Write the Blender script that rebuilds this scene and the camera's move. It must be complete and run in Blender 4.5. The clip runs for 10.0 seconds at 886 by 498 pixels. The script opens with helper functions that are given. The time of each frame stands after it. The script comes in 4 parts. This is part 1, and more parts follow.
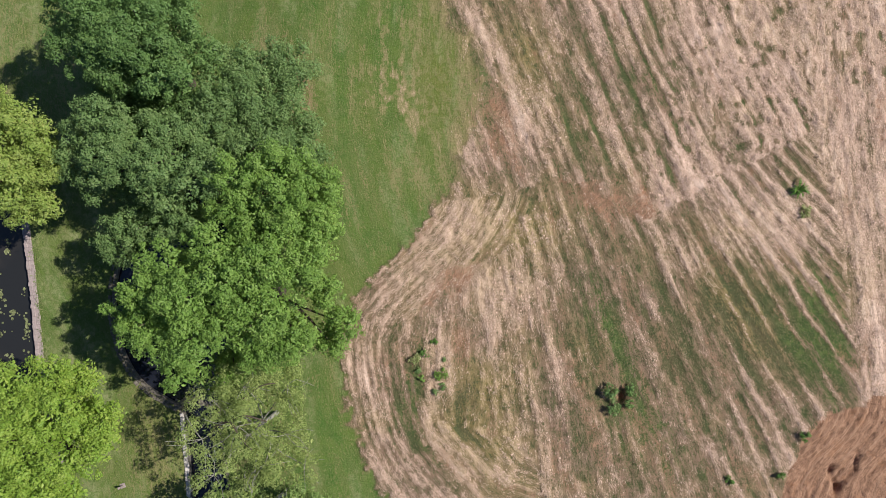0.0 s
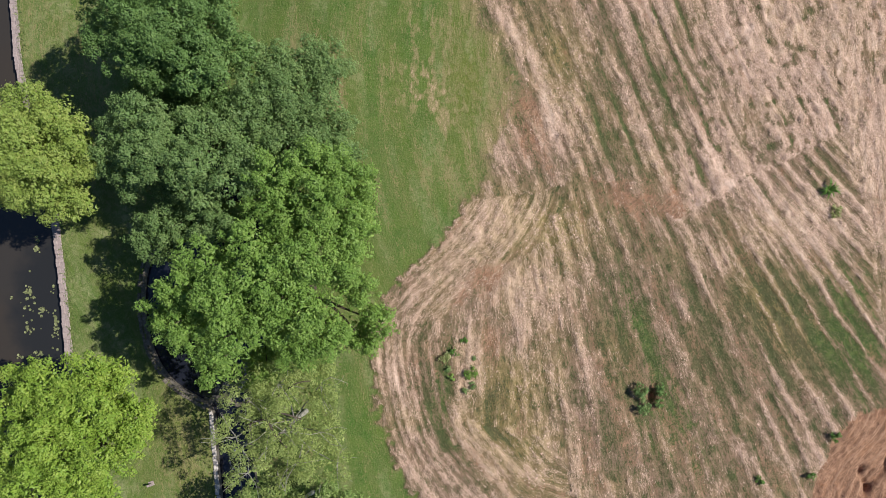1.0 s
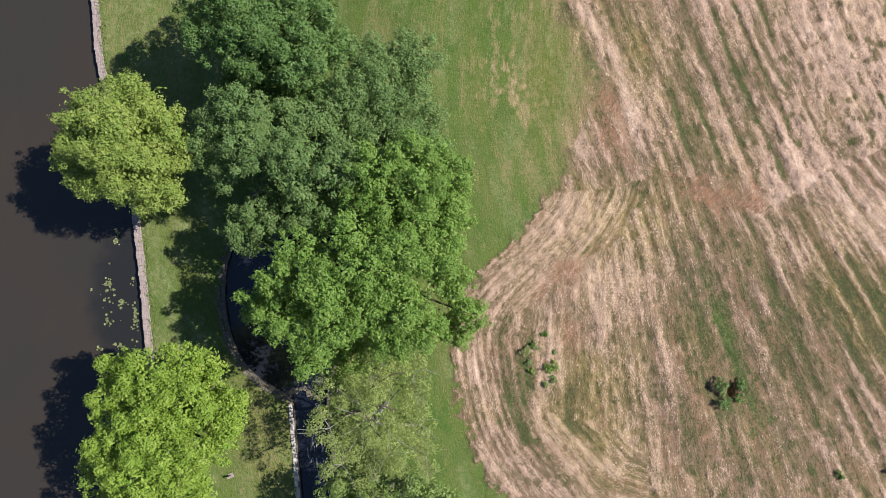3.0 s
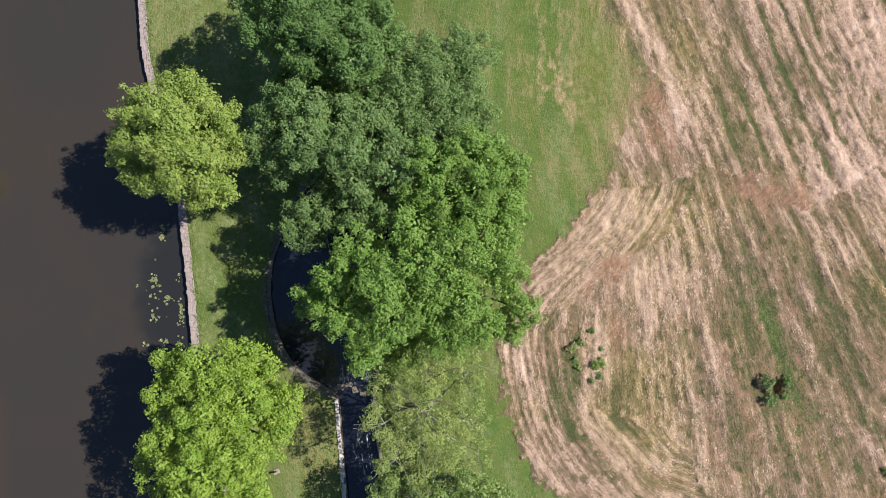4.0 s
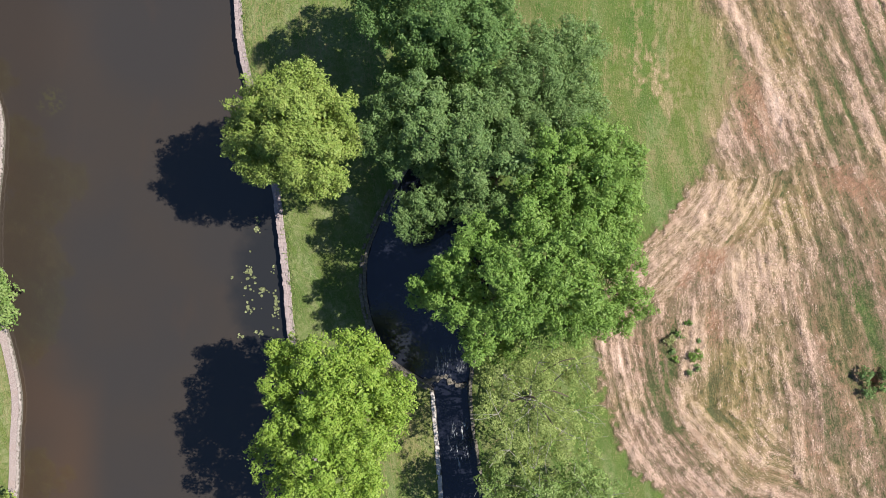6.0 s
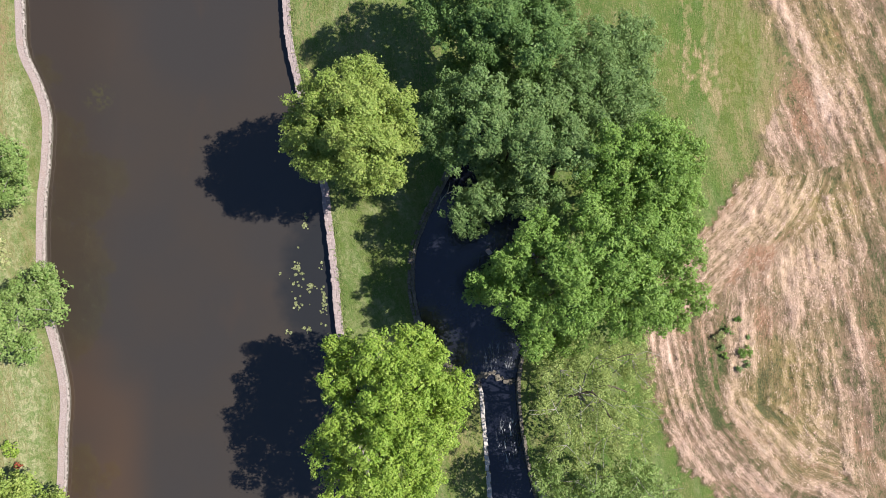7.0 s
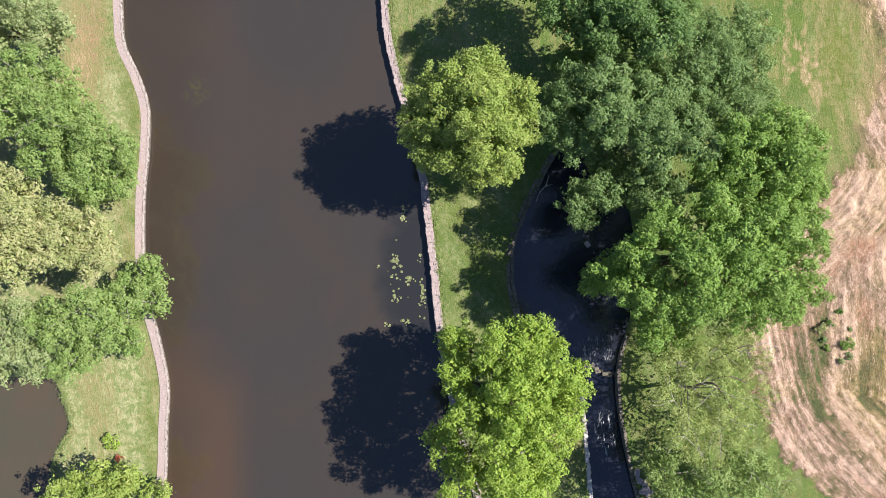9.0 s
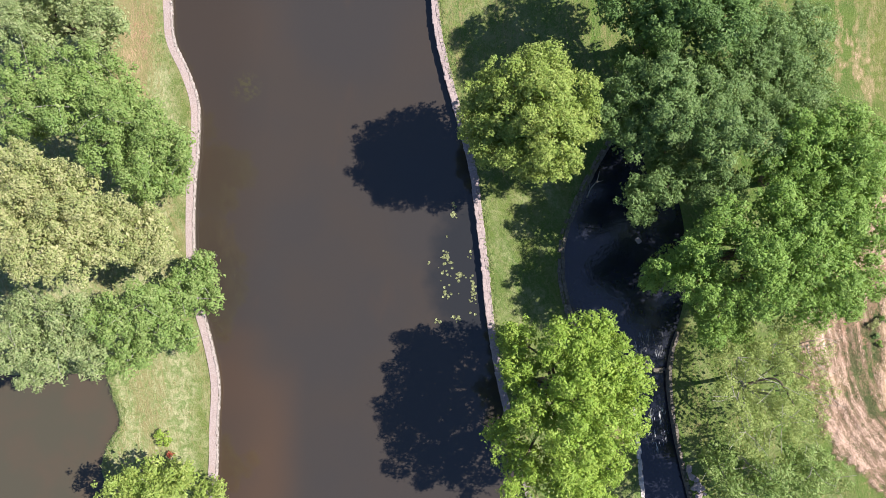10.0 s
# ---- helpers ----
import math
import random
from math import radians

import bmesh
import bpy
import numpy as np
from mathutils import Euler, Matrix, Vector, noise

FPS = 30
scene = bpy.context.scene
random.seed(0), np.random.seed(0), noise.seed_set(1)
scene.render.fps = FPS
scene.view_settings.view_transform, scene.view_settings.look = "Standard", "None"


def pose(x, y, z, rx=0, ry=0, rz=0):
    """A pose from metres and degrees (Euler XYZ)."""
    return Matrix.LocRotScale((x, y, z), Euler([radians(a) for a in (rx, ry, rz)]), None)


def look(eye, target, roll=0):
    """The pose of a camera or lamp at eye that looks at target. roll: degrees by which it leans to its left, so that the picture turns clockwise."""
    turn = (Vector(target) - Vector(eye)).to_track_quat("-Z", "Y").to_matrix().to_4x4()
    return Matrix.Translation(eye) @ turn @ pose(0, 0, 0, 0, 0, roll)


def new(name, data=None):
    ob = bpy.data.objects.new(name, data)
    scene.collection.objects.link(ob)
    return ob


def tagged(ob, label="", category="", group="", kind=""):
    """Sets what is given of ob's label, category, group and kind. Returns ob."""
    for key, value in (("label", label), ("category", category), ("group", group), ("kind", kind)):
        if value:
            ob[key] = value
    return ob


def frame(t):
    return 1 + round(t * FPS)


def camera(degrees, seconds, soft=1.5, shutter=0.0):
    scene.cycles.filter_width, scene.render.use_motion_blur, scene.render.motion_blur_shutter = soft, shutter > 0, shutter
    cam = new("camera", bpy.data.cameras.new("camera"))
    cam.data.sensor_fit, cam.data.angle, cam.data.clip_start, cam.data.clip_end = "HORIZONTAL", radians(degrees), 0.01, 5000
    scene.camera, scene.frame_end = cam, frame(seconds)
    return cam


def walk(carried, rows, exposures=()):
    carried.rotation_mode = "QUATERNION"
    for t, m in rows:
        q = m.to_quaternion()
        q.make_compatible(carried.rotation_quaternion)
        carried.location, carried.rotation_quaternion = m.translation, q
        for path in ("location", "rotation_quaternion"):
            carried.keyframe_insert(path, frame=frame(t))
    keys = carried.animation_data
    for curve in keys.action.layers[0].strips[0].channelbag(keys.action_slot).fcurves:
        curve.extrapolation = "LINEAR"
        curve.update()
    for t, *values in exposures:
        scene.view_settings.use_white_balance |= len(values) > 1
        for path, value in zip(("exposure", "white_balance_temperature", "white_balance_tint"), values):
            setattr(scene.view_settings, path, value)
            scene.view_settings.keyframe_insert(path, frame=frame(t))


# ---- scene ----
cam = camera(61.0, 10.0, soft=0.85)
METRES, EYE, TILT, LEAN, TURN = 29.0, 48.1, -90.0, 0.0, 0.0
ROWS = [
    (0.0, 0.0, 0.0, 0.0, 0.2, 1.43, 8.24),
    (0.5, -0.0299, 0.0005, 0.0013, 0.23, 1.5, 8.14),
    (1.0, -0.065, 0.0008, 0.0025, 0.25, 1.57, 8.04),
    (1.5, -0.1021, -0.0001, 0.0041, 0.33, 1.61, 7.96),
    (2.0, -0.1445, -0.001, 0.0062, 0.36, 1.63, 7.89),
    (2.5, -0.1898, -0.0026, 0.0085, 0.39, 1.63, 7.83),
    (4.0, -0.3402, -0.0079, 0.0177, 0.44, 1.63, 7.69),
    (4.5, -0.3927, -0.0092, 0.0202, 0.46, 1.63, 7.65),
    (5.0, -0.4465, -0.0098, 0.0223, 0.46, 1.65, 7.62),
    (5.5, -0.5005, -0.0106, 0.0254, 0.47, 1.64, 7.61),
    (7.0, -0.665, -0.0131, 0.0354, 0.44, 1.6, 7.55),
    (7.5, -0.7194, -0.0141, 0.0388, 0.46, 1.59, 7.56),
    (8.0, -0.7738, -0.0153, 0.0421, 0.51, 1.6, 7.59),
    (8.5, -0.8292, -0.0158, 0.0463, 0.53, 1.56, 7.58),
    (9.0, -0.8852, -0.0162, 0.0497, 0.57, 1.55, 7.59),
    (9.5, -0.9417, -0.0165, 0.0539, 0.6, 1.53, 7.61),
    (10.0, -0.998, -0.0167, 0.0576, 0.65, 1.52, 7.63),
]
walk(cam, [(t, pose(0, 0, EYE, TILT, LEAN, TURN) @ pose(0, 0, 0, 0, -8.0, 0) @ pose(METRES * x, METRES * y, METRES * z, 90 + pitch, roll, yaw)) for t, x, y, z, yaw, pitch, roll in ROWS],
     exposures=[(0.0, 0.03, 6500, 8.5), (2.5, 0.17, 6500, 8.5), (5.0, 0.43, 6500, 9.0), (7.5, 0.63, 6500, 11.5), (10.0, 0.83, 6500, 13)])

# ---- world and sun ----
SUN = Vector((7.2, 1.3, 9.2)).normalized()
world = bpy.data.worlds.new("sky")
scene.world = world
world.use_nodes = True
wn = world.node_tree
sky = wn.nodes.new("ShaderNodeTexSky")
sky.sky_type, sky.sun_disc = "NISHITA", False
sky.ozone_density, sky.dust_density = 6.0, 0.4
sky.sun_elevation, sky.sun_rotation = math.asin(SUN.z), math.atan2(SUN.x, SUN.y)
wn.nodes["Background"].inputs["Strength"].default_value = 0.064
wn.links.new(sky.outputs["Color"], wn.nodes["Background"].inputs["Color"])
sun = new("sun", bpy.data.lights.new("sun", "SUN"))
sun.data.energy, sun.data.angle, sun.data.color = 5.0, radians(0.53), (1.0, 0.94, 0.83)
sun.matrix_world = look(SUN * 60, (0, 0, 0))


# ---- materials ----
class Net:
    """A short way to write a node material."""

    def __init__(self, name, rough=0.8, spec=0.3):
        self.mat = bpy.data.materials.new(name)
        self.mat.use_nodes = True
        self.tree = self.mat.node_tree
        self.bsdf = self.tree.nodes["Principled BSDF"]
        self.bsdf.inputs["Roughness"].default_value = rough
        self.bsdf.inputs["Specular IOR Level"].default_value = spec

    def put(self, value, socket):
        if isinstance(value, bpy.types.NodeSocket):
            self.tree.links.new(value, socket)
        elif isinstance(value, tuple) and len(value) == 3 and socket.type == "RGBA":
            socket.default_value = (*value, 1)
        else:
            socket.default_value = value

    def math(self, op, a, b=0.0, clamp=False):
        n = self.tree.nodes.new("ShaderNodeMath")
        n.operation, n.use_clamp = op, clamp
        self.put(a, n.inputs[0])
        self.put(b, n.inputs[1])
        return n.outputs[0]

    def span(self, a, lo, hi, to_lo=0.0, to_hi=1.0):
        n = self.tree.nodes.new("ShaderNodeMapRange")
        n.interpolation_type = "SMOOTHSTEP"
        for i, v in enumerate((a, lo, hi, to_lo, to_hi)):
            self.put(v, n.inputs[i])
        return n.outputs[0]

    def mix(self, f, a, b):
        n = self.tree.nodes.new("ShaderNodeMix")
        n.data_type = "RGBA"
        self.put(f, n.inputs[0])
        self.put(a, n.inputs[6])
        self.put(b, n.inputs[7])
        return n.outputs[2]

    def noise(self, scale, vector=None, detail=4.0, rough=0.6, warp=0.0):
        n = self.tree.nodes.new("ShaderNodeTexNoise")
        n.inputs["Scale"].default_value, n.inputs["Detail"].default_value = scale, detail
        n.inputs["Roughness"].default_value, n.inputs["Distortion"].default_value = rough, warp
        self.put(vector if vector else self.place(), n.inputs["Vector"])
        return n.outputs["Fac"]

    def place(self):
        return self.tree.nodes.new("ShaderNodeNewGeometry").outputs["Position"]

    def island(self):
        return self.tree.nodes.new("ShaderNodeNewGeometry").outputs["Random Per Island"]

    def chance(self):
        return self.tree.nodes.new("ShaderNodeObjectInfo").outputs["Random"]

    def attribute(self, name, out="Vector"):
        n = self.tree.nodes.new("ShaderNodeAttribute")
        n.attribute_name = name
        return n.outputs[out]

    def split(self, v):
        n = self.tree.nodes.new("ShaderNodeSeparateXYZ")
        self.put(v, n.inputs[0])
        return n.outputs

    def stretch(self, v, by):
        n = self.tree.nodes.new("ShaderNodeMapping")
        self.put(v, n.inputs["Vector"])
        n.inputs["Scale"].default_value = by
        return n.outputs[0]

    def bump(self, height, strength, distance):
        n = self.tree.nodes.new("ShaderNodeBump")
        n.inputs["Strength"].default_value, n.inputs["Distance"].default_value = strength, distance
        self.put(height, n.inputs["Height"])
        self.put(n.outputs[0], self.bsdf.inputs["Normal"])

    def done(self, colour, rough=None):
        self.put(colour, self.bsdf.inputs["Base Color"])
        if rough is not None:
            self.put(rough, self.bsdf.inputs["Roughness"])
        return self.mat


def ground_material():
    """Grass, mown straw and bare earth, mixed by the ground's cover; streaks follow the way of mowing."""
    n = Net("ground_cover", 0.95, 0.1)
    straw, lush, soil = n.split(n.attribute("cover"))
    flow = n.attribute("flow")
    olive, mown = n.attribute("olive", "Fac"), n.attribute("mown", "Fac")
    streak = n.noise(1.0, n.stretch(flow, (0.9, 5.0, 1.0)), 5, 0.65, 0.4)
    fibre = n.noise(1.0, n.stretch(flow, (3.2, 14.0, 1.0)), 4, 0.7, 1.0)
    fine = n.noise(8.0, None, 5, 0.7)
    tuft = n.noise(2.6, None, 4, 0.65, 0.6)
    patch = n.noise(0.55, None, 5, 0.62)
    # meadow grass
    grass = n.mix(n.span(patch, 0.35, 0.65), (0.064, 0.140, 0.026), (0.120, 0.188, 0.040))
    swath = n.noise(1.0, n.stretch(flow, (0.16, 0.9, 1.0)), 5, 0.65, 0.5)
    grass = n.mix(n.span(swath, 0.36, 0.60), n.mix(0.75, grass, (0.150, 0.185, 0.060)), grass)
    grass = n.mix(n.span(swath, 0.56, 0.72, 0.0, 0.7), grass, (0.058, 0.135, 0.024))
    grass = n.mix(n.span(streak, 0.42, 0.62, 0.0, 0.55), grass, (0.075, 0.160, 0.030))
    grass = n.mix(n.span(streak, 0.46, 0.32, 0.0, 0.5), grass, (0.185, 0.195, 0.085))
    grass = n.mix(n.span(tuft, 0.52, 0.70, 0.0, 0.45), grass, (0.155, 0.195, 0.058))
    grass = n.mix(n.span(fine, 0.40, 0.72, 0.0, 0.5), grass, (0.165, 0.200, 0.085))
    grass = n.mix(n.span(fine, 0.46, 0.30, 0.0, 0.45), grass, (0.050, 0.100, 0.022))
    grass = n.mix(n.math("MULTIPLY", olive, n.span(streak, 0.3, 0.7, 0.55, 1.0)), grass, n.mix(n.span(tuft, 0.4, 0.65), (0.175, 0.175, 0.045), (0.27, 0.235, 0.11)))
    grass = n.mix(n.math("MULTIPLY", lush, n.span(fine, 0.3, 0.6, 0.55, 0.95)), grass, n.mix(n.span(tuft, 0.38, 0.64), (0.20, 0.265, 0.105), (0.44, 0.43, 0.26)))
    # grass among the straw
    sward = n.mix(n.span(patch, 0.38, 0.64), (0.078, 0.092, 0.042), (0.122, 0.110, 0.060))
    sward = n.mix(n.span(lush, 0.1, 0.8), sward, n.mix(n.span(tuft, 0.4, 0.66), (0.068, 0.112, 0.036), (0.125, 0.172, 0.056)))
    sward = n.mix(n.span(fine, 0.50, 0.72, 0.0, 0.6), sward, (0.24, 0.20, 0.12))
    sward = n.mix(n.span(fine, 0.46, 0.30, 0.0, 0.6), sward, (0.038, 0.046, 0.020))
    low = n.mix(mown, grass, sward)
    thatch = n.mix(olive, n.mix(n.span(patch, 0.4, 0.66), (0.215, 0.155, 0.108), (0.270, 0.180, 0.130)), (0.235, 0.185, 0.082))
    thatch = n.mix(mown, (0.245, 0.225, 0.105), thatch)
    hay = n.mix(olive, (0.52, 0.368, 0.298), (0.455, 0.340, 0.205))
    hay = n.mix(n.span(fine, 0.48, 0.34, 0.0, 0.55), hay, (0.25, 0.165, 0.12))
    pale = n.mix(olive, (0.76, 0.575, 0.495), (0.63, 0.505, 0.355))
    t = n.math("ADD", straw, n.math("MULTIPLY", n.math("SUBTRACT", fibre, 0.5), 1.25))
    t = n.math("ADD", t, n.math("MULTIPLY", n.math("SUBTRACT", streak, 0.5), 1.0))
    t = n.math("ADD", t, n.math("MULTIPLY", n.math("SUBTRACT", tuft, 0.5), 0.35))
    t = n.math("ADD", t, n.math("MULTIPLY", n.math("SUBTRACT", fine, 0.5), 0.7))
    colour = n.mix(n.span(t, 0.02, 0.40), low, thatch)
    colour = n.mix(n.span(t, 0.38, 0.84), colour, hay)
    colour = n.mix(n.span(t, 0.80, 1.30), colour, pale)
    drag = n.noise(1.0, n.stretch(n.attribute("drag"), (1.5, 4.5, 1.0)), 9, 0.8, 0.8)
    earth = n.mix(n.span(drag, 0.38, 0.62), (0.205, 0.112, 0.075), (0.43, 0.255, 0.175))
    earth = n.mix(n.span(n.noise(0.9, None, 5, 0.65), 0.5, 0.75, 0.0, 0.6), earth, (0.39, 0.195, 0.110))
    earth = n.mix(n.span(fine, 0.52, 0.68, 0.0, 0.7), earth, (0.15, 0.09, 0.06))
    earth = n.mix(n.span(n.noise(1.0, n.stretch(n.attribute("drag"), (0.35, 7.0, 1.0)), 3, 0.6, 0.5), 0.54, 0.68, 0.0, 0.6), earth, (0.46, 0.29, 0.205))
    s = n.math("ADD", soil, n.math("MULTIPLY", n.math("SUBTRACT", n.math("ADD", fine, tuft), 1.0), 0.9))
    s = n.math("ADD", s, n.math("MULTIPLY", n.math("SUBTRACT", fibre, 0.5), n.span(soil, 0.6, 0.9, 1.1, 0.1)))
    colour = n.mix(n.span(s, 0.22, 0.75), colour, earth)
    n.bump(n.math("ADD", fibre, n.math("ADD", fine, tuft)), 0.9, 0.07)
    return n.done(colour)


def leaf_material(name, dark, light, tip):
    n = Net(name, 0.5, 0.4)
    r = n.island()
    low = tuple(a + 0.1 * (b - a) for a, b in zip(dark, light))
    c = n.mix(n.span(r, 0.0, 0.8), low, light)
    c = n.mix(n.span(r, 0.75, 1.0, 0.0, 0.7), c, tip)
    c = n.mix(n.span(n.noise(0.55, None, 3), 0.42, 0.68, 0.0, 0.5), c, dark)
    c = n.mix(n.span(n.noise(1.3, None, 2), 0.50, 0.72, 0.0, 0.35), c, tip)
    n.done(c)
    tr = n.tree.nodes.new("ShaderNodeBsdfTranslucent")
    n.put(n.mix(0.6, c, (tip[0] * 1.2, tip[1], tip[2] * 0.6)), tr.inputs["Color"])
    m = n.tree.nodes.new("ShaderNodeMixShader")
    m.inputs[0].default_value = 0.25
    n.put(n.bsdf.outputs[0], m.inputs[1])
    n.put(tr.outputs[0], m.inputs[2])
    n.put(m.outputs[0], n.tree.nodes["Material Output"].inputs["Surface"])
    return n.mat


def bark_material(name, dark, light):
    n = Net(name, 0.9, 0.2)
    g = n.noise(3.0, n.stretch(n.place(), (4, 4, 1)), 5, 0.7)
    n.bump(g, 0.8, 0.03)
    return n.done(n.mix(n.span(g, 0.3, 0.7), dark, light))


def stone_material(name, dark, light, moss=0.3):
    n = Net(name, 0.9, 0.25)
    g = n.noise(7.0, None, 6, 0.7)
    c = n.mix(n.span(g, 0.3, 0.7), dark, light)
    c = n.mix(n.math("MULTIPLY", n.chance(), 0.4), c, tuple(0.55 * (a + b) * 0.7 for a, b in zip(dark, light)))
    c = n.mix(n.span(n.noise(2.0, None, 5, 0.7), 0.52, 0.7, 0.0, moss), c, (0.09, 0.095, 0.05))
    n.bump(g, 0.7, 0.03)
    return n.done(c)


def blade_material(name, colours):
    n = Net(name, 0.7, 0.2)
    r = n.island()
    c = n.mix(n.span(r, 0.0, 0.6), colours[0], colours[1])
    return n.done(n.mix(n.span(r, 0.6, 1.0), c, colours[2]))


def pond_material():
    """Turbid brown water with a faint ripple."""
    n = Net("pond_water", 0.06, 0.8)
    n.bsdf.inputs["IOR"].default_value = 1.48
    x, y, z = n.split(n.place())
    cloud = n.noise(0.11, None, 3, 0.5)
    c = n.mix(n.span(cloud, 0.38, 0.66), (0.041, 0.0365, 0.034), (0.046, 0.038, 0.032))
    c = n.mix(n.span(n.noise(0.22, n.stretch(n.place(), (1.6, 0.6, 1)), 3), 0.58, 0.78, 0.0, 0.2), c, (0.07, 0.045, 0.03))
    weed = n.math("ADD", n.math("POWER", n.math("ADD", x, 42.7), 2.0), n.math("POWER", n.math("SUBTRACT", y, 9.6), 2.0))
    weed = n.math("MULTIPLY", n.span(weed, 0.0, 1.6, 1.0, 0.0), n.span(n.noise(3.5), 0.42, 0.62))
    c = n.mix(n.math("MULTIPLY", weed, 0.4), c, (0.085, 0.085, 0.025))
    shoal = n.math("POWER", n.math("DIVIDE", n.math("ADD", x, 43.0), 3.4), 2.0)
    c = n.mix(n.math("MULTIPLY", n.math("MULTIPLY", n.span(shoal, 0.0, 2.0, 0.5, 0.0), n.span(y, 2.0, -9.0, 0.15, 1.0)), n.span(n.math("ADD", n.noise(0.13, None, 2, 0.4), n.span(y, -6.0, -14.0, 0.0, 0.2)), 0.36, 0.72)), c, (0.092, 0.052, 0.028))
    c = n.mix(n.span(x, -40.5, -44.8, 0.0, 0.5), c, (0.040, 0.029, 0.021))
    # the small west pond has a lighter, mottled brown
    west_brown = n.mix(n.span(n.noise(0.3, None, 3), 0.35, 0.65), (0.066, 0.060, 0.043), (0.076, 0.060, 0.043))
    c = n.mix(n.span(x, -49.5, -49.0, 1.0, 0.0), c, west_brown)
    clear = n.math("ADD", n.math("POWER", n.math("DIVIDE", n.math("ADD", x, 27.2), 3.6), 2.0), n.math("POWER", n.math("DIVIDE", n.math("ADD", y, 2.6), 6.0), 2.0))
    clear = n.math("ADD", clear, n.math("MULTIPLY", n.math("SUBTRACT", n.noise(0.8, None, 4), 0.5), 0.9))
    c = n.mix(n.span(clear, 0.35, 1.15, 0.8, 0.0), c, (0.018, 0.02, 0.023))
    n.bump(n.math("ADD", n.noise(2.2, None, 3), n.noise(0.35, None, 2)), 0.05, 0.05)
    return n.done(c)


def stream_material():
    """Clear dark water; broken white where it runs fast below the weir, sun glints painted in with the froth."""
    n = Net("stream_water", 0.05, 0.8)
    n.bsdf.inputs["IOR"].default_value = 1.5
    x, y, z = n.split(n.place())
    def spot(cx, cy, rx, ry):
        d = n.math("ADD", n.math("POWER", n.math("DIVIDE", n.math("SUBTRACT", x, cx), rx), 2.0), n.math("POWER", n.math("DIVIDE", n.math("SUBTRACT", y, cy), ry), 2.0))
        return n.span(d, 0.1, 1.0, 1.0, 0.0)

    fast = n.math("MAXIMUM", spot(-15.3, -12.7, 0.9, 2.0), n.math("MULTIPLY", spot(-15.9, -7.4, 1.6, 1.2), 0.45))
    foam_glint = n.noise(1.0, n.stretch(n.place(), (4.5, 1.3, 1)), 6, 0.7, 1.2)
    f = n.math("MULTIPLY", n.span(foam_glint, 0.54, 0.66), fast)
    c = n.mix(n.span(n.noise(0.6), 0.35, 0.65), (0.012, 0.014, 0.025), (0.018, 0.021, 0.034))
    # white colour serves both froth and sun glints painted on the ripples
    c = n.mix(n.math("MULTIPLY", f, 0.9), c, (0.72, 0.74, 0.76))
    n.bump(n.math("ADD", n.noise(3.0, None, 4), n.math("MULTIPLY", foam_glint, n.math("ADD", n.math("MULTIPLY", fast, 3.0), 0.3))), 0.16, 0.08)
    return n.done(c, n.math("ADD", n.math("MULTIPLY", f, 0.5), 0.05))


def gravel_material():
    n = Net("gravel", 0.95, 0.15)
    g = n.noise(16.0, None, 4, 0.7)
    c = n.mix(n.span(g, 0.3, 0.7), (0.28, 0.225, 0.22), (0.45, 0.375, 0.37))
    c = n.mix(n.span(n.noise(1.4, None, 4), 0.5, 0.75, 0.0, 0.4), c, (0.38, 0.28, 0.25))
    n.bump(g, 0.8, 0.03)
    return n.done(c)


GROUND = ground_material()
POND, STREAM, GRAVEL = pond_material(), stream_material(), gravel_material()
BARK = bark_material("bark", (0.05, 0.04, 0.03), (0.15, 0.12, 0.095))
GREY_BARK = bark_material("grey_bark", (0.2, 0.19, 0.17), (0.48, 0.46, 0.42))
STONE = stone_material("wall_stone", (0.305, 0.245, 0.25), (0.44, 0.365, 0.37), 0.2)
EDGE_STONE = stone_material("edge_stone", (0.31, 0.265, 0.255), (0.50, 0.44, 0.42), 0.3)
PALE_STONE = stone_material("pale_stone", (0.40, 0.36, 0.35), (0.70, 0.64, 0.62), 0.1)
DARK_STONE = stone_material("mossy_stone", (0.09, 0.08, 0.065), (0.27, 0.24, 0.21), 0.75)
LEAF_YELLOW = leaf_material("yellow_green_leaves", (0.200, 0.316, 0.062), (0.327, 0.425, 0.106), (0.444, 0.490, 0.161))
LEAF_BRIGHT = leaf_material("bright_green_leaves", (0.176, 0.313, 0.043), (0.307, 0.443, 0.073), (0.417, 0.518, 0.116))
LEAF_MID = leaf_material("mid_green_leaves", (0.130, 0.250, 0.048), (0.226, 0.376, 0.082), (0.335, 0.466, 0.128))
LEAF_DARK = leaf_material("dark_green_leaves", (0.093, 0.185, 0.055), (0.164, 0.286, 0.086), (0.220, 0.339, 0.104))
LEAF_BLUE = leaf_material("blue_green_leaves", (0.110, 0.207, 0.068), (0.199, 0.312, 0.109), (0.286, 0.386, 0.148))
LEAF_SILVER = leaf_material("grey_green_leaves", (0.20, 0.29, 0.08), (0.325, 0.405, 0.13), (0.42, 0.475, 0.18))
LEAF_PALE = leaf_material("pale_olive_leaves", (0.220, 0.301, 0.095), (0.420, 0.436, 0.213), (0.540, 0.514, 0.302))
LEAF_OLIVE = leaf_material("olive_green_leaves", (0.142, 0.255, 0.063), (0.258, 0.367, 0.112), (0.366, 0.434, 0.187))
LEAF_SAGE = leaf_material("sage_green_leaves", (0.178, 0.272, 0.100), (0.318, 0.389, 0.175), (0.446, 0.477, 0.288))
LEAF_RED = leaf_material("red_leaves", (0.28, 0.06, 0.04), (0.42, 0.10, 0.06), (0.4, 0.16, 0.09))
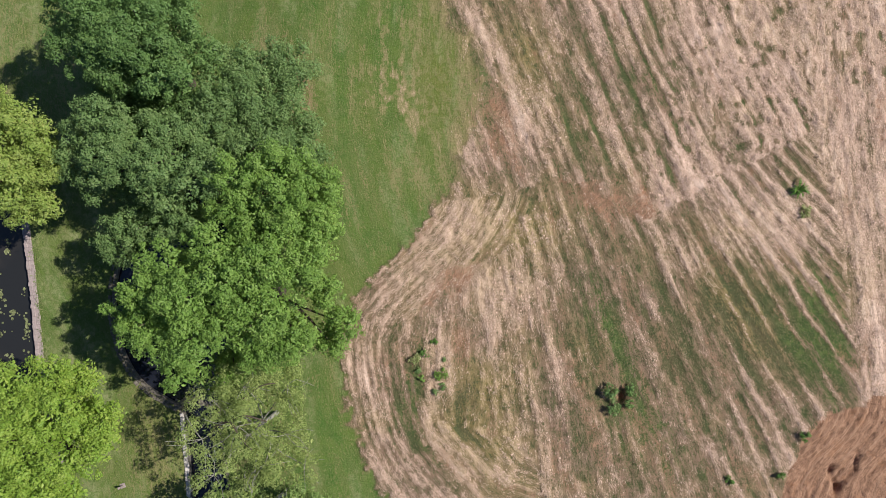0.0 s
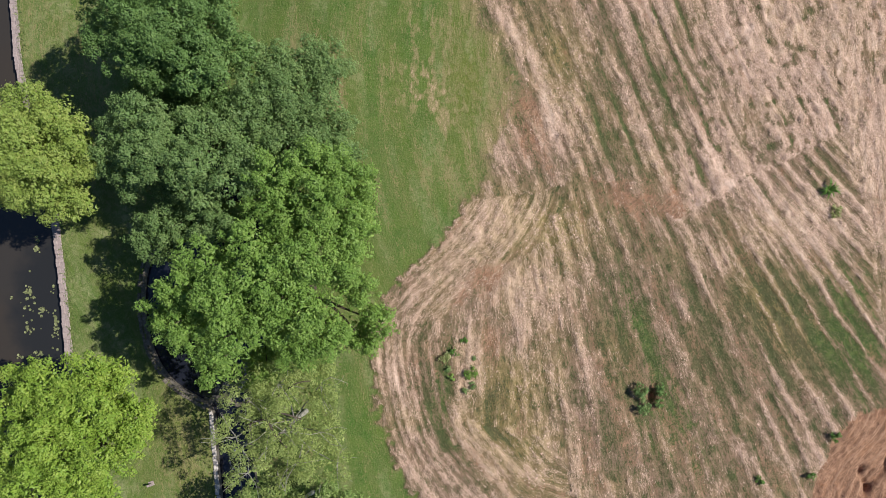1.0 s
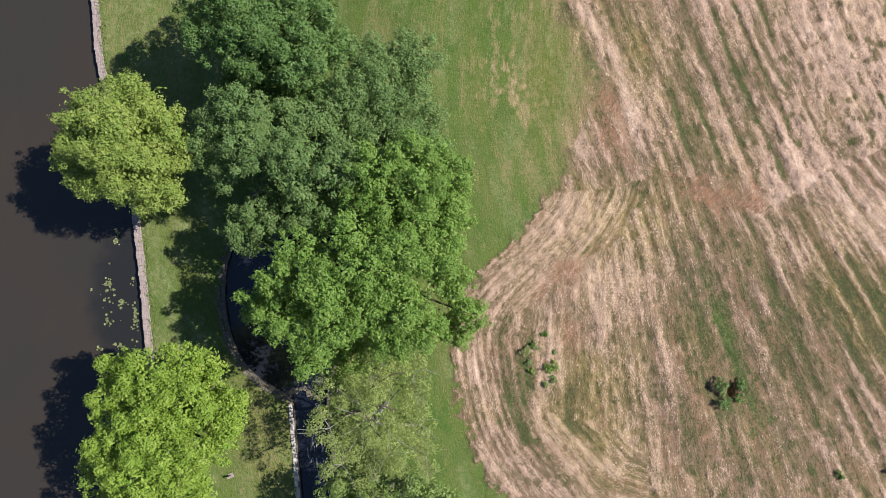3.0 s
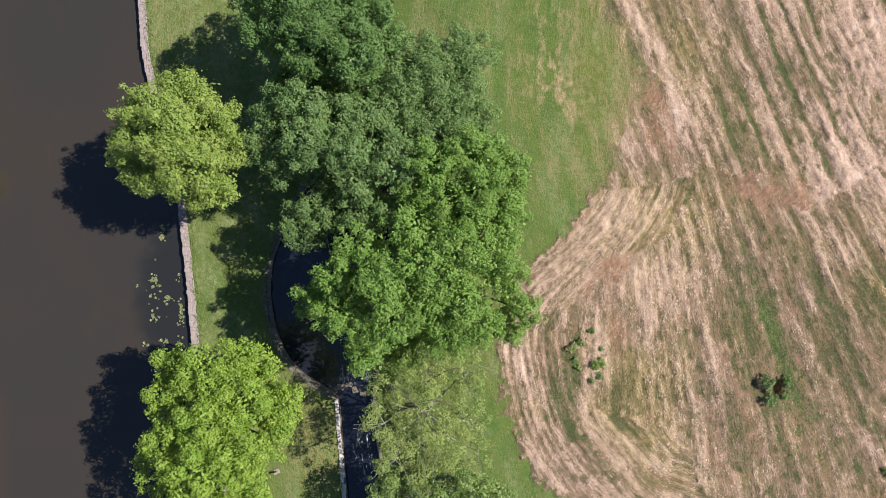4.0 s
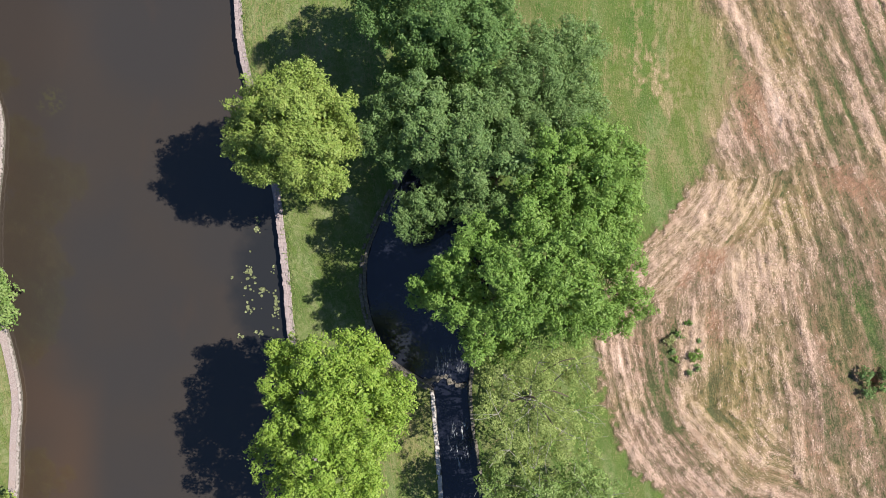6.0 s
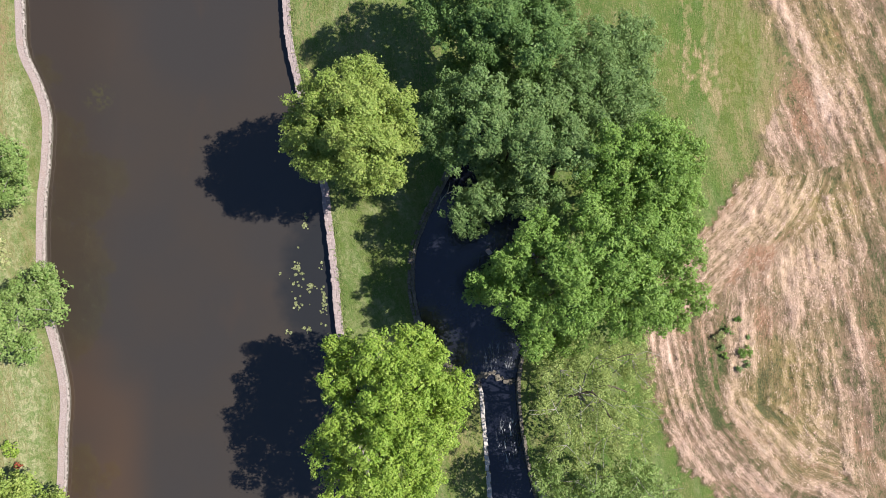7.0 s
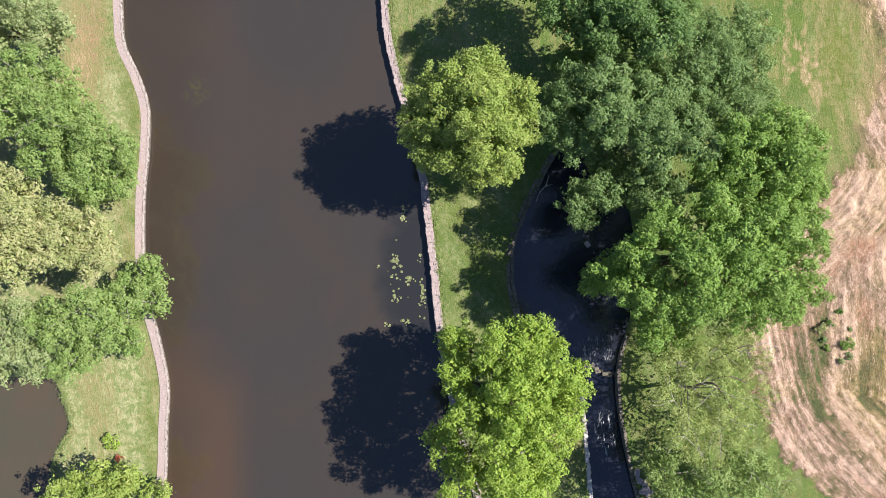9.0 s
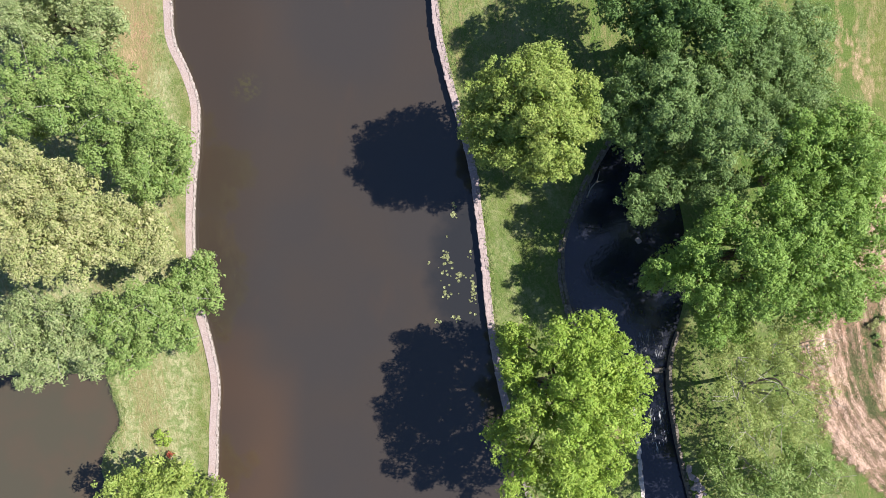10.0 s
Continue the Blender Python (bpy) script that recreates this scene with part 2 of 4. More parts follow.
LEAF_WEED = leaf_material("weed_leaves", (0.07, 0.16, 0.035), (0.13, 0.26, 0.05), (0.18, 0.3, 0.07))
PAD = blade_material("lily_pad", ((0.32, 0.37, 0.17), (0.44, 0.46, 0.27), (0.52, 0.52, 0.35)))
HAY = blade_material("dry_straw", ((0.80, 0.605, 0.515), (0.63, 0.45, 0.355), (0.36, 0.25, 0.18)))
BLADE = blade_material("grass_blades", ((0.10, 0.165, 0.045), (0.165, 0.228, 0.07), (0.27, 0.265, 0.13)))
DULL_BLADE = blade_material("field_grass_blades", ((0.058, 0.095, 0.032), (0.115, 0.133, 0.055), (0.28, 0.215, 0.14)))

CLOD = stone_material("earth_clod", (0.27, 0.15, 0.105), (0.42, 0.25, 0.18), 0.0)


# ---- mesh helpers ----
def part(name, mesh, material, parent=None, label=""):
    """Links a mesh, or a bmesh, as one object, under its thing if one is given."""
    if isinstance(mesh, bmesh.types.BMesh):
        bm, mesh = mesh, bpy.data.meshes.new(name)
        bm.to_mesh(mesh)
        bm.free()
    if material and not mesh.materials:
        mesh.materials.append(material)
    ob = new(name, mesh)
    if parent:
        ob.parent = parent
    if label:
        ob["label"] = label
    return ob


def np_mesh(name, verts, faces, smooth=False):
    """A mesh from arrays: verts (n, 3), faces (m, k)."""
    me = bpy.data.meshes.new(name)
    m, k = faces.shape
    me.vertices.add(len(verts))
    me.vertices.foreach_set("co", np.ascontiguousarray(verts, np.float32).ravel())
    me.loops.add(m * k)
    me.loops.foreach_set("vertex_index", np.ascontiguousarray(faces, np.int32).ravel())
    me.polygons.add(m)
    me.polygons.foreach_set("loop_start", np.arange(0, m * k, k, dtype=np.int32))
    me.polygons.foreach_set("loop_total", np.full(m, k, np.int32))
    me.polygons.foreach_set("use_smooth", np.full(m, smooth, bool))
    me.update(calc_edges=True)
    return me


def smooth_line(points, step=0.35):
    """An even polyline through control points (Catmull-Rom)."""
    p = np.array([points[0], *points, points[-1]], float)
    out = []
    for i in range(1, len(p) - 2):
        n = max(2, int(np.linalg.norm(p[i + 1] - p[i]) / step))
        t = np.linspace(0, 1, n, endpoint=False)[:, None]
        a, b, c, d = p[i - 1], p[i], p[i + 1], p[i + 2]
        out.append(0.5 * (2 * b + (c - a) * t + (2 * a - 5 * b + 4 * c - d) * t**2 + (3 * b - a - 3 * c + d) * t**3))
    return np.vstack([*out, p[-1:]])


def tube(points, r0, r1, sides=7):
    """A tapered, slightly knotty tube along points."""
    p = np.array(points, float)
    n = len(p)
    way = np.gradient(p, axis=0)
    way /= np.linalg.norm(way, axis=1)[:, None] + 1e-9
    side = np.cross(way, (0.31, 0.95, 0.1))
    side /= np.linalg.norm(side, axis=1)[:, None] + 1e-9
    up = np.cross(side, way)
    a = np.linspace(0, 2 * np.pi, sides, endpoint=False)
    r = np.linspace(r0, r1, n)[:, None] * (1 + 0.12 * np.random.rand(n, sides))
    v = p[:, None] + r[..., None] * (np.cos(a)[None, :, None] * side[:, None] + np.sin(a)[None, :, None] * up[:, None])
    i, j = np.meshgrid(np.arange(n - 1), np.arange(sides), indexing="ij")
    k = (j + 1) % sides
    f = np.stack([i * sides + j, i * sides + k, (i + 1) * sides + k, (i + 1) * sides + j], -1).reshape(-1, 4)
    return np_mesh("tube", v.reshape(-1, 3), f, True)


LATTICE = np.random.rand(4, 256, 256)


def wave(x, y, size, which=0, octaves=3):
    """Smooth noise, 0 to 1, over arrays."""
    total, amp, norm = 0.0, 1.0, 0.0
    for o in range(octaves):
        u, v = x / size + 31.7 * o + 100, y / size + 17.3 * o + 100
        i, j = np.floor(u).astype(int), np.floor(v).astype(int)
        fu, fv = u - i, v - j
        fu, fv = fu * fu * (3 - 2 * fu), fv * fv * (3 - 2 * fv)
        g = LATTICE[(which + o) % 4]
        a, b, c, d = (g[(i + p) % 256, (j + q) % 256] for p, q in ((0, 0), (1, 0), (0, 1), (1, 1)))
        total = total + amp * ((a * (1 - fu) + b * fu) * (1 - fv) + (c * (1 - fu) + d * fu) * fv)
        norm, amp, size = norm + amp, amp * 0.5, size * 0.5
    return total / norm


def step(v, lo, hi):
    t = np.clip((v - lo) / (hi - lo), 0, 1)
    return t * t * (3 - 2 * t)


def blob(x, y, cx, cy, rx, ry, turn=0.0):
    """1 in the middle of an oval, fading to 0 outside."""
    c, s = math.cos(turn), math.sin(turn)
    u, v = (x - cx) * c + (y - cy) * s, (y - cy) * c - (x - cx) * s
    return np.exp(-((u / rx) ** 2 + (v / ry) ** 2))


# ---- plan: shores and edges, as x over y ----
WALL_EAST = smooth_line([(-31.7, 46), (-31.2, 26), (-30.4, 16), (-30.1, 13.2), (-29.4, 10.2), (-27.85, 4.5), (-27.4, 1.55), (-26.95, -2.1), (-26.55, -5.9), (-25.75, -10.3), (-24.7, -14.3), (-24, -17), (-22.2, -26), (-20.2, -46)])
WALL_WEST = smooth_line([(-50, 46), (-48.2, 24), (-47.65, 15.3), (-47.4, 12.7), (-46.35, 10.4), (-45.7, 8.2), (-45.7, 5.2), (-45.9, 2.6), (-45.85, -1.5), (-45.45, -4.5), (-44.7, -7.1), (-44.1, -10), (-44.15, -13), (-44.2, -16.3), (-44.8, -24), (-47, -46)])
BROOK_WEST = smooth_line([(-17.6, 8), (-18.1, 6.4), (-19.4, 4.1), (-20.9, 1.0), (-21.45, -1.0), (-21.4, -3.4), (-20.75, -5.7), (-19.6, -7.4), (-17.85, -8.55), (-17.0, -9.4), (-16.65, -12.9), (-16.35, -16), (-16, -20), (-14, -46)])
BROOK_EAST = smooth_line([(-17.2, 8), (-16.4, 6.5), (-15.0, 4.5), (-13.9, 2), (-13.4, -1), (-13.5, -4), (-14.0, -6), (-14.55, -7.6), (-14.75, -9.7), (-14.4, -12.6), (-13.8, -15.5), (-13.2, -18), (-12.6, -22), (-9, -46)])
WINDROW = smooth_line([(-3, 24), (0.7, 17.3), (2.3, 15.3), (3.75, 13.2), (4.45, 10.8), (5.1, 8.2), (5.9, 6.2)])
FIELD = smooth_line([(-6, 60), (-2.6, 28), (0.3, 17.2), (1.8, 14.0), (2.2, 11.0), (1.5, 8.5), (0.7, 6.4), (0.1, 4.6), (-2.45, 1.55), (-5.0, -0.95), (-6.45, -3.45), (-6.55, -6.0), (-5.95, -9.6), (-4.7, -12.8), (-3.2, -14.7), (0.5, -18.5), (8, -25), (20, -60)])


CRACK_A = smooth_line([(24.5, -12.7), (24.3, -13.3), (24.85, -13.9), (24.7, -14.6), (25.1, -16)], 0.1)
CRACK_B = smooth_line([(26.1, -11.9), (25.9, -12.8), (25.4, -13.5), (24.9, -14.1)], 0.1)


def at(line, y):
    return np.interp(y, line[::-1, 1], line[::-1, 0])


def gap(line, x, y):
    """Distance to a line, positive on its east side, and the way along the line to the nearest point."""
    best, along, run = np.full(x.shape, 1e9), np.zeros(x.shape), 0.0
    for a, b in zip(line[:-1:5], np.vstack([line[5::5], line[-1:]])):
        d = b - a
        length = np.sqrt(d @ d) + 1e-9
        t = np.clip(((x - a[0]) * d[0] + (y - a[1]) * d[1]) / length**2, 0, 1)
        off = (x - a[0] - t * d[0]) ** 2 + (y - a[1] - t * d[1]) ** 2
        near = off < best
        best, along = np.where(near, off, best), np.where(near, run + t * length, along)
        run += length
    return np.sqrt(best) * np.sign(x - at(line, y)), along


def in_pond(x, y):
    return (x > at(WALL_WEST, y) - 0.1) & (x < at(WALL_EAST, y) + 0.25) & (np.abs(y) < 46)


def in_brook(x, y):
    return (x > at(BROOK_WEST, y) - 0.15) & (x < at(BROOK_EAST, y) + 0.15) & (y < 8) & (y > -46)


def west_pond(x, y):
    """Depth into the small pond on the west side (metres from its bank)."""
    dx = -51.3 + 0.5 * np.sin(y * 0.9) + 0.5 * (wave(x, y, 1.6, 1) - 0.5) - x
    dy = -9.5 + 0.5 * (wave(x, y, 1.8, 2) - 0.5) - y
    return np.minimum(np.minimum(dx, dy), np.minimum(x + 75, y + 40))


def land(x, y):
    """Height of the ground."""
    h = -0.75 * step(-x, 8, 16)
    h = h - 0.13 * step(-x, 42, 45)
    h = h + 0.10 * (wave(x, y, 5, 0) - 0.5) + 0.05 * (wave(x, y, 0.7, 1) - 0.5)
    h = h - 2.2 * step(west_pond(x, y), -0.25, 1.3)
    h = np.where(in_pond(x, y), -2.4, h)
    bank = step(at(BROOK_EAST, y) - x, -0.5, 0.8)
    h = np.where(in_brook(x, y), np.where((y > -6.5) & (x > at(BROOK_WEST, y) + 1.0), h - 1.2 * bank, -1.9), np.where((y > -6.5) & (y < 8) & (x > at(BROOK_EAST, y)), h - 1.2 * bank, h))
    return h


def cover(x, y):
    """Straw, ridge, bare soil, olive tint, mowing coordinates, share of field and lush green of the ground at x, y."""
    sd, along = gap(FIELD, x, y)
    edge = sd + 0.9 * (wave(x, y, 1.8, 2) - 0.5) + 1.1 * (wave(x, y, 0.4, 1) - 0.5) + 1.2 * (wave(x, y, 4, 3) - 0.5) * step(y, 4, 7)
    split = np.interp(x, [0, 4, 8, 13, 16.7, 19.6, 23.6, 32], [4.2, 5.0, 5.2, 3.2, 5.1, 6.7, 8.8, 14])
    split = split + 0.9 * (wave(x, y, 1.8, 2) - 0.5)
    upper = y > split
    near = np.clip(y, -25, 15) + 5
    v_low = (x + 0.023 * near) / (1 - 0.027 * near)
    v_up = 0.91 * x + 0.40 * y + 0.004 * (x - 12) * y
    loop = ~upper & (sd < 4.4 + 0.7 * np.sin(y * 0.5) + 2.4 * (wave(x, y, 1.3, 2) - 0.5) + 5.0 * step(-y, 9, 13) * step(8 - x, 0, 4))
    v = np.where(upper, v_up, np.where(loop, sd, v_low))
    u = np.where(upper, -0.40 * x + 0.91 * y, np.where(loop, along, y - 0.3 * x))
    track = step(x - np.interp(y, [-9, -4.7, -0.6, 3.8, 8, 18], [26.2, 26.0, 25.6, 24.6, 24.0, 22.6]) + 1.2 * (wave(x, y, 2.5, 1) - 0.5), -0.5, 0.7)
    v, u = np.where(track > 0.5, 0.98 * x + 0.1 * y, v), np.where(track > 0.5, y, u)
    meadow = edge < 0
    v, u = np.where(meadow, 0.95 * x + 0.22 * y - 0.012 * np.clip(y - 6, -12, 12) ** 2, v), np.where(meadow, y - 0.25 * x, u)
    v = v + 0.5 * (wave(x, y, 5, 1) - 0.5) + 0.10 * (wave(x, y, 0.8, 3) - 0.5)
    # streaks of the mowing: swaths, rows and flecks, all drawn out along u
    swath = wave(u * 0.06, v, 1.5, 1, 2) - 0.5
    row = wave(u * 0.10, v, 0.60, 2, 2) - 0.5
    thread = wave(u * 0.13, v, 0.27, 3, 2) - 0.5
    fleck = wave(u * 0.45, v, 0.30, 0, 2) - 0.5
    clump = wave(x, y, 0.55, 3, 2) - 0.5
    big = wave(x, y, 6, 0) - 0.5
    alive = step(wave(x, y, 3.0, 3), 0.3, 0.7)
    turn = v / 1.62 + 0.16 * (wave(x, y, 1.6, 0) - 0.5)
    furrow = np.exp(-((turn % 1 - 0.5) / 0.10) ** 2)
    crest = np.exp(-(((turn + 0.42) % 1 - 0.5) / 0.10) ** 2)
    ridge = 0.45 + 0.9 * row + 0.5 * thread + 0.25 * (crest - furrow)

    def at_row(cx, cy, rx, ry):
        return blob(x, y, cx, cy, rx, ry, 0.42)

    # lower field
    low = 0.40 + 0.16 * big + 0.28 * swath + 0.52 * row + 0.50 * thread + 0.22 * fleck
    low += 0.20 * blob(x, y, 4.2, 2.6, 4.5, 2.3) + 0.34 * blob(x, y, 3.3, -1.2, 2.8, 1.5) + 0.26 * np.exp(-(((sd - 1.3) / 1.5) ** 2))
    low -= 0.18 * np.exp(-(((sd - 3.1) / 0.35) ** 2)) * step(-y, 2, 4) * step(y, -13, -9) + 0.18 * np.exp(-(((sd - 1.9) / 0.16) ** 2)) + 0.16 * np.exp(-(((sd - 0.8) / 0.12) ** 2))
    low += 0.40 * blob(x, y, -0.6, -7.3, 1.0, 2.2) - 0.40 * blob(x, y, -1.95, -7.6, 0.5, 2.4) - 0.18 * blob(x, y, 1.3, -8.0, 0.8, 1.8) + 0.06 * blob(x, y, 1.6, -11.3, 2.6, 1.1, -0.5)
    low -= 0.24 * at_row(10.2, -3.0, 1.0, 3.6) + 0.20 * at_row(15.0, -5.4, 3.0, 4.0) + 0.20 * at_row(19.4, -3.0, 2.2, 4.0) + 0.34 * at_row(24.0, -4.1, 1.9, 3.6) + 0.14 * at_row(12.5, -11, 2.5, 4)
    low += 0.34 * at_row(15.9, 0.3, 1.4, 1.5) + 0.40 * at_row(15.4, -9.2, 0.4, 2.4) + 0.26 * at_row(18.3, -10.6, 0.6, 2.0) + 0.26 * at_row(21.2, -10.0, 0.5, 2.6) + 0.28 * at_row(12.4, -4.5, 0.45, 2.4) + 0.20 * at_row(7.6, -6.5, 0.5, 2.6) + 0.36 * at_row(21.8, 2.4, 2.8, 2.6) + 0.22 * at_row(18.0, 2.2, 1.5, 2)
    low -= 0.30 * blob(x, y, 22.2, 5.6, 0.7, 0.8) * step(wave(u * 0.4, v, 0.3, 1, 2), 0.3, 0.6)
    low += 0.15 * blob(x, y, 0.5, -3.0, 5.0, 4.0) + 0.20 * blob(x, y, 21, 5, 4.5, 3.5)
    low += 0.16 * blob(x, y, 3.5, -13.0, 5.0, 2.6) - 0.10 * blob(x, y, 18.5, -8.5, 5, 4)
    low += (0.36 * crest - 0.20 * furrow) * step(x, 12, 16) * (0.35 + 0.65 * alive) + (0.30 * crest - 0.10 * furrow) * step(x, 16.5, 19)
    low += loop * (0.15 * np.cos(2 * np.pi * sd / 0.46 + 2.5 * (wave(x, y, 1.2, 1) - 0.5)) + 0.10 * thread) * (0.4 + 0.6 * alive)
    low = low * (1 - track) + track * (0.86 + 0.50 * thread + 0.40 * row)
    # upper field
    dense = step(x - 13.2 - 0.28 * (y - 6.4) + 2.2 * (wave(x, y, 2.5, 2) - 0.5), -2.5, 2.5)
    up = 0.49 + 0.24 * dense + 0.14 * big + 0.26 * swath + 0.66 * row + 0.48 * thread + 0.25 * fleck + 0.16 * step(x, 7, 10) * step(y, 11, 15)
    up -= furrow * (0.58 - 0.22 * dense) * (0.45 + 0.55 * alive) * step(x, 6.5, 8.5)
    wd, _ = gap(WINDROW, x, y)
    up += 0.50 * np.exp(-((wd / 0.34) ** 2)) * step(y, 6, 10) + 0.24 * blob(x, y, 4.5, 8.2, 0.7, 1.6) + 0.16 * blob(x, y, 6.6, 10.8, 1.2, 2.4, 0.4)
    up -= 0.10 * np.exp(-(((wd + 1.5) / 1.0) ** 2)) * step(y, 6, 9) * step(15 - y, 0, 3) + 0.2 * blob(x, y, 3.0, 5.8, 1.2, 0.7) + 0.24 * blob(x, y, 8.6, 6.9, 0.9, 0.7)
    up += 0.30 * np.exp(-np.abs(y - split) / 0.9) * step(x, 10, 13)
    up = up * (1 - track) + track * (0.88 + 0.50 * thread + 0.40 * row)
    above = step(y - split + 1.2 * (wave(u * 0.3, v, 0.5, 1, 2) - 0.5), -0.35 - 0.5 * step(x, 12, 16), 0.35 + 0.5 * step(x, 12, 16))
    field = up * above + low * (1 - above) + 0.20 * clump + 0.14 * (wave(x, y, 2.6, 1) - 0.5)
    field -= (0.18 + 0.32 * dense * above) * step(wave(u * 0.55, v, 0.34, 0, 2), 0.60, 0.76)
    # meadow and banks
    mead = 0.0 + 0.10 * step(x, -6, 0) * step(y, 2, 6) + 0.62 * blob(x, y, -3.1, 11.4, 2.0, 3.4, 0.3) * step(wave(u * 0.30, v, 0.22, 1, 2) + 0.5 * (wave(x, y, 0.25, 2, 2) - 0.5), 0.44, 0.72) + 0.25 * blob(x, y, -2.9, 6.2, 0.7, 1.2) + 0.34 * blob(x, y, -3.2, 16, 2.4, 1.6) * step(wave(u * 0.35, v, 0.30, 2, 2), 0.42, 0.74) + 0.30 * blob(x, y, -9.9, 12, 1.3, 5, 0.35)
    mead += 0.22 * big + 0.20 * swath + 0.30 * row + 0.34 * thread * step(x, -10, -4) + 0.24 * step(sd, -1.8, -0.1) * step(y, 4, 8)
    mead += 0.06 * step(-x, 22, 24) + 0.06 * step(-x, 44, 47) + 0.42 * blob(x, y, -50.0, 12.5, 1.7, 4.5, -0.15) + 0.10 * blob(x, y, -48.6, -10.8, 1.8, 3.0) + 0.2 * blob(x, y, -18.9, -11.5, 2.2, 5) - 0.2 * blob(x, y, -24, -1, 3, 6)
    soft = 0.22 + 1.4 * step(y, 4, 8)
    grown = step(edge + 0.8 * (wave(x, y, 0.35, 3) - 0.5), -soft, soft)
    straw = mead * (1 - grown) + field * grown
    # reddish bare patches and the open earth
    red = 0.35 * blob(x, y, 11.15, -8.3, 0.25, 0.6, -0.25) + 1.0 * blob(x, y, 10.4, 4.3, 3.4, 1.5, -0.3) * (0.15 + 0.8 * wave(x, y, 0.6, 2) + 0.9 * wave(u * 0.25, v, 0.5, 1)) + 0.8 * blob(x, y, 0.9, -0.9, 0.9, 1.4) + 0.95 * blob(x, y, 1.0, -4.9, 0.9, 1.8) + 0.5 * blob(x, y, -1.0, -2.0, 1.5, 2.0) + 0.6 * blob(x, y, -49.6, 13.0, 1.3, 3.0) + 0.35 * track * step(wave(u * 0.15, v, 0.9, 3), 0.4, 0.7)
    red = red + 0.75 * blob(x, y, 3.0, 9.2, 1.4, 3.2, 0.15) * (1 - np.exp(-((wd / 0.5) ** 2))) + 0.55 * at_row(15.4, -9.4, 0.5, 1.6) + 0.4 * at_row(21.6, -11.5, 1.0, 1.2) + 0.4 * at_row(12.4, -3.6, 0.5, 1.4)
    red = red + 0.75 * blob(x, y, -9.5, 11.8, 0.9, 3.4, 0.3) * (1 - grown)
    red = red + np.where(meadow, 0.0, 0.60) * step(wave(u * 0.16, v, 0.8, 3), 0.54, 0.76)
    red = red + np.where(meadow, 0.2, 0.0) * step(wave(u * 0.35, v, 0.3, 2, 2), 0.5, 0.75) * step(x, -3, 0.5) * step(y, 3, 6)
    line = np.interp(x, [20, 21.1, 21.6, 23, 25.5, 28, 60], [-40, -15, -12.9, -10.4, -8.7, -7.9, -6])
    soil = np.maximum(np.clip(red, 0, 1) * 0.62, step(line - y + 1.3 * (wave(x, y, 1.1, 3) - 0.5) + 0.5 * (wave(x, y, 0.3, 1) - 0.5), -0.2, 0.35))
    soil = np.maximum(soil, 0.9 * step(-np.maximum(at(WALL_WEST, y) - x, x - at(WALL_EAST, y)), 0.2, 0.5))
    # yellowish tint
    tint = 0.10 + 0.75 * blob(x, y, 4.0, 2.6, 4.5, 2.4) + 0.7 * blob(x, y, 2.4, -11.0, 4.0, 2.6, -0.5) + 0.85 * at_row(19.4, -3.0, 2.0, 4.2) + 0.5 * blob(x, y, 2.5, -7.5, 2.5, 3) + 0.6 * blob(x, y, 6.0, 13.5, 2.2, 4.0, 0.4) + 0.3 * at_row(8, -4, 1.2, 5) + 0.9 * (wave(x, y, 2.4, 2) - 0.5)
    olive = np.where(meadow, 0.65 * blob(x, y, -0.3, 12, 2.6, 6) + 0.35 * step(straw, 0.15, 0.5) + 0.12 * step(-x, 42, 45) + 0.12 * step(-x, 20, 24) + 0.3 * blob(x, y, -19, -12, 3, 5) + 0.7 * (wave(u * 0.2, v, 1.4, 0) - 0.45), tint)
    lush = 0.18 + 0.5 * at_row(10.2, -3.2, 1.2, 3.4) + 0.8 * at_row(24.0, -4.1, 2.0, 3.6)  + 0.35 * blob(x, y, -1.95, -7.6, 0.6, 2.4) + 0.3 * at_row(13, -11, 3, 4) + 0.15 * furrow * above - 0.35 * at_row(16.5, -5.4, 3.2, 3.6) + 0.9 * (wave(u * 0.3, v, 1.3, 2) - 0.5)
    # in the meadow: pale, bleached grass, most of all on the bank between the ponds
    inland = at(WALL_WEST, y) - x
    bleach = step(-x, 43, 45) * (0.35 + 0.75 * step(inland + 1.2 * (wave(x, y, 0.8, 1) - 0.5), 1.1, 2.4)) + 0.25 * step(-x, 21, 22) * step(x, -32, -30) * wave(x, y, 1.2, 2) + 0.8 * (wave(x, y, 1.0, 3) - 0.5) * step(-x, 20, 24) + 0.30 * step(wave(u * 0.25, v, 0.7, 3), 0.52, 0.75)
    lush = np.where(meadow, bleach, lush)
    return straw, ridge, soil, np.clip(olive, 0, 1), u, v, grown, np.clip(lush, 0, 1)


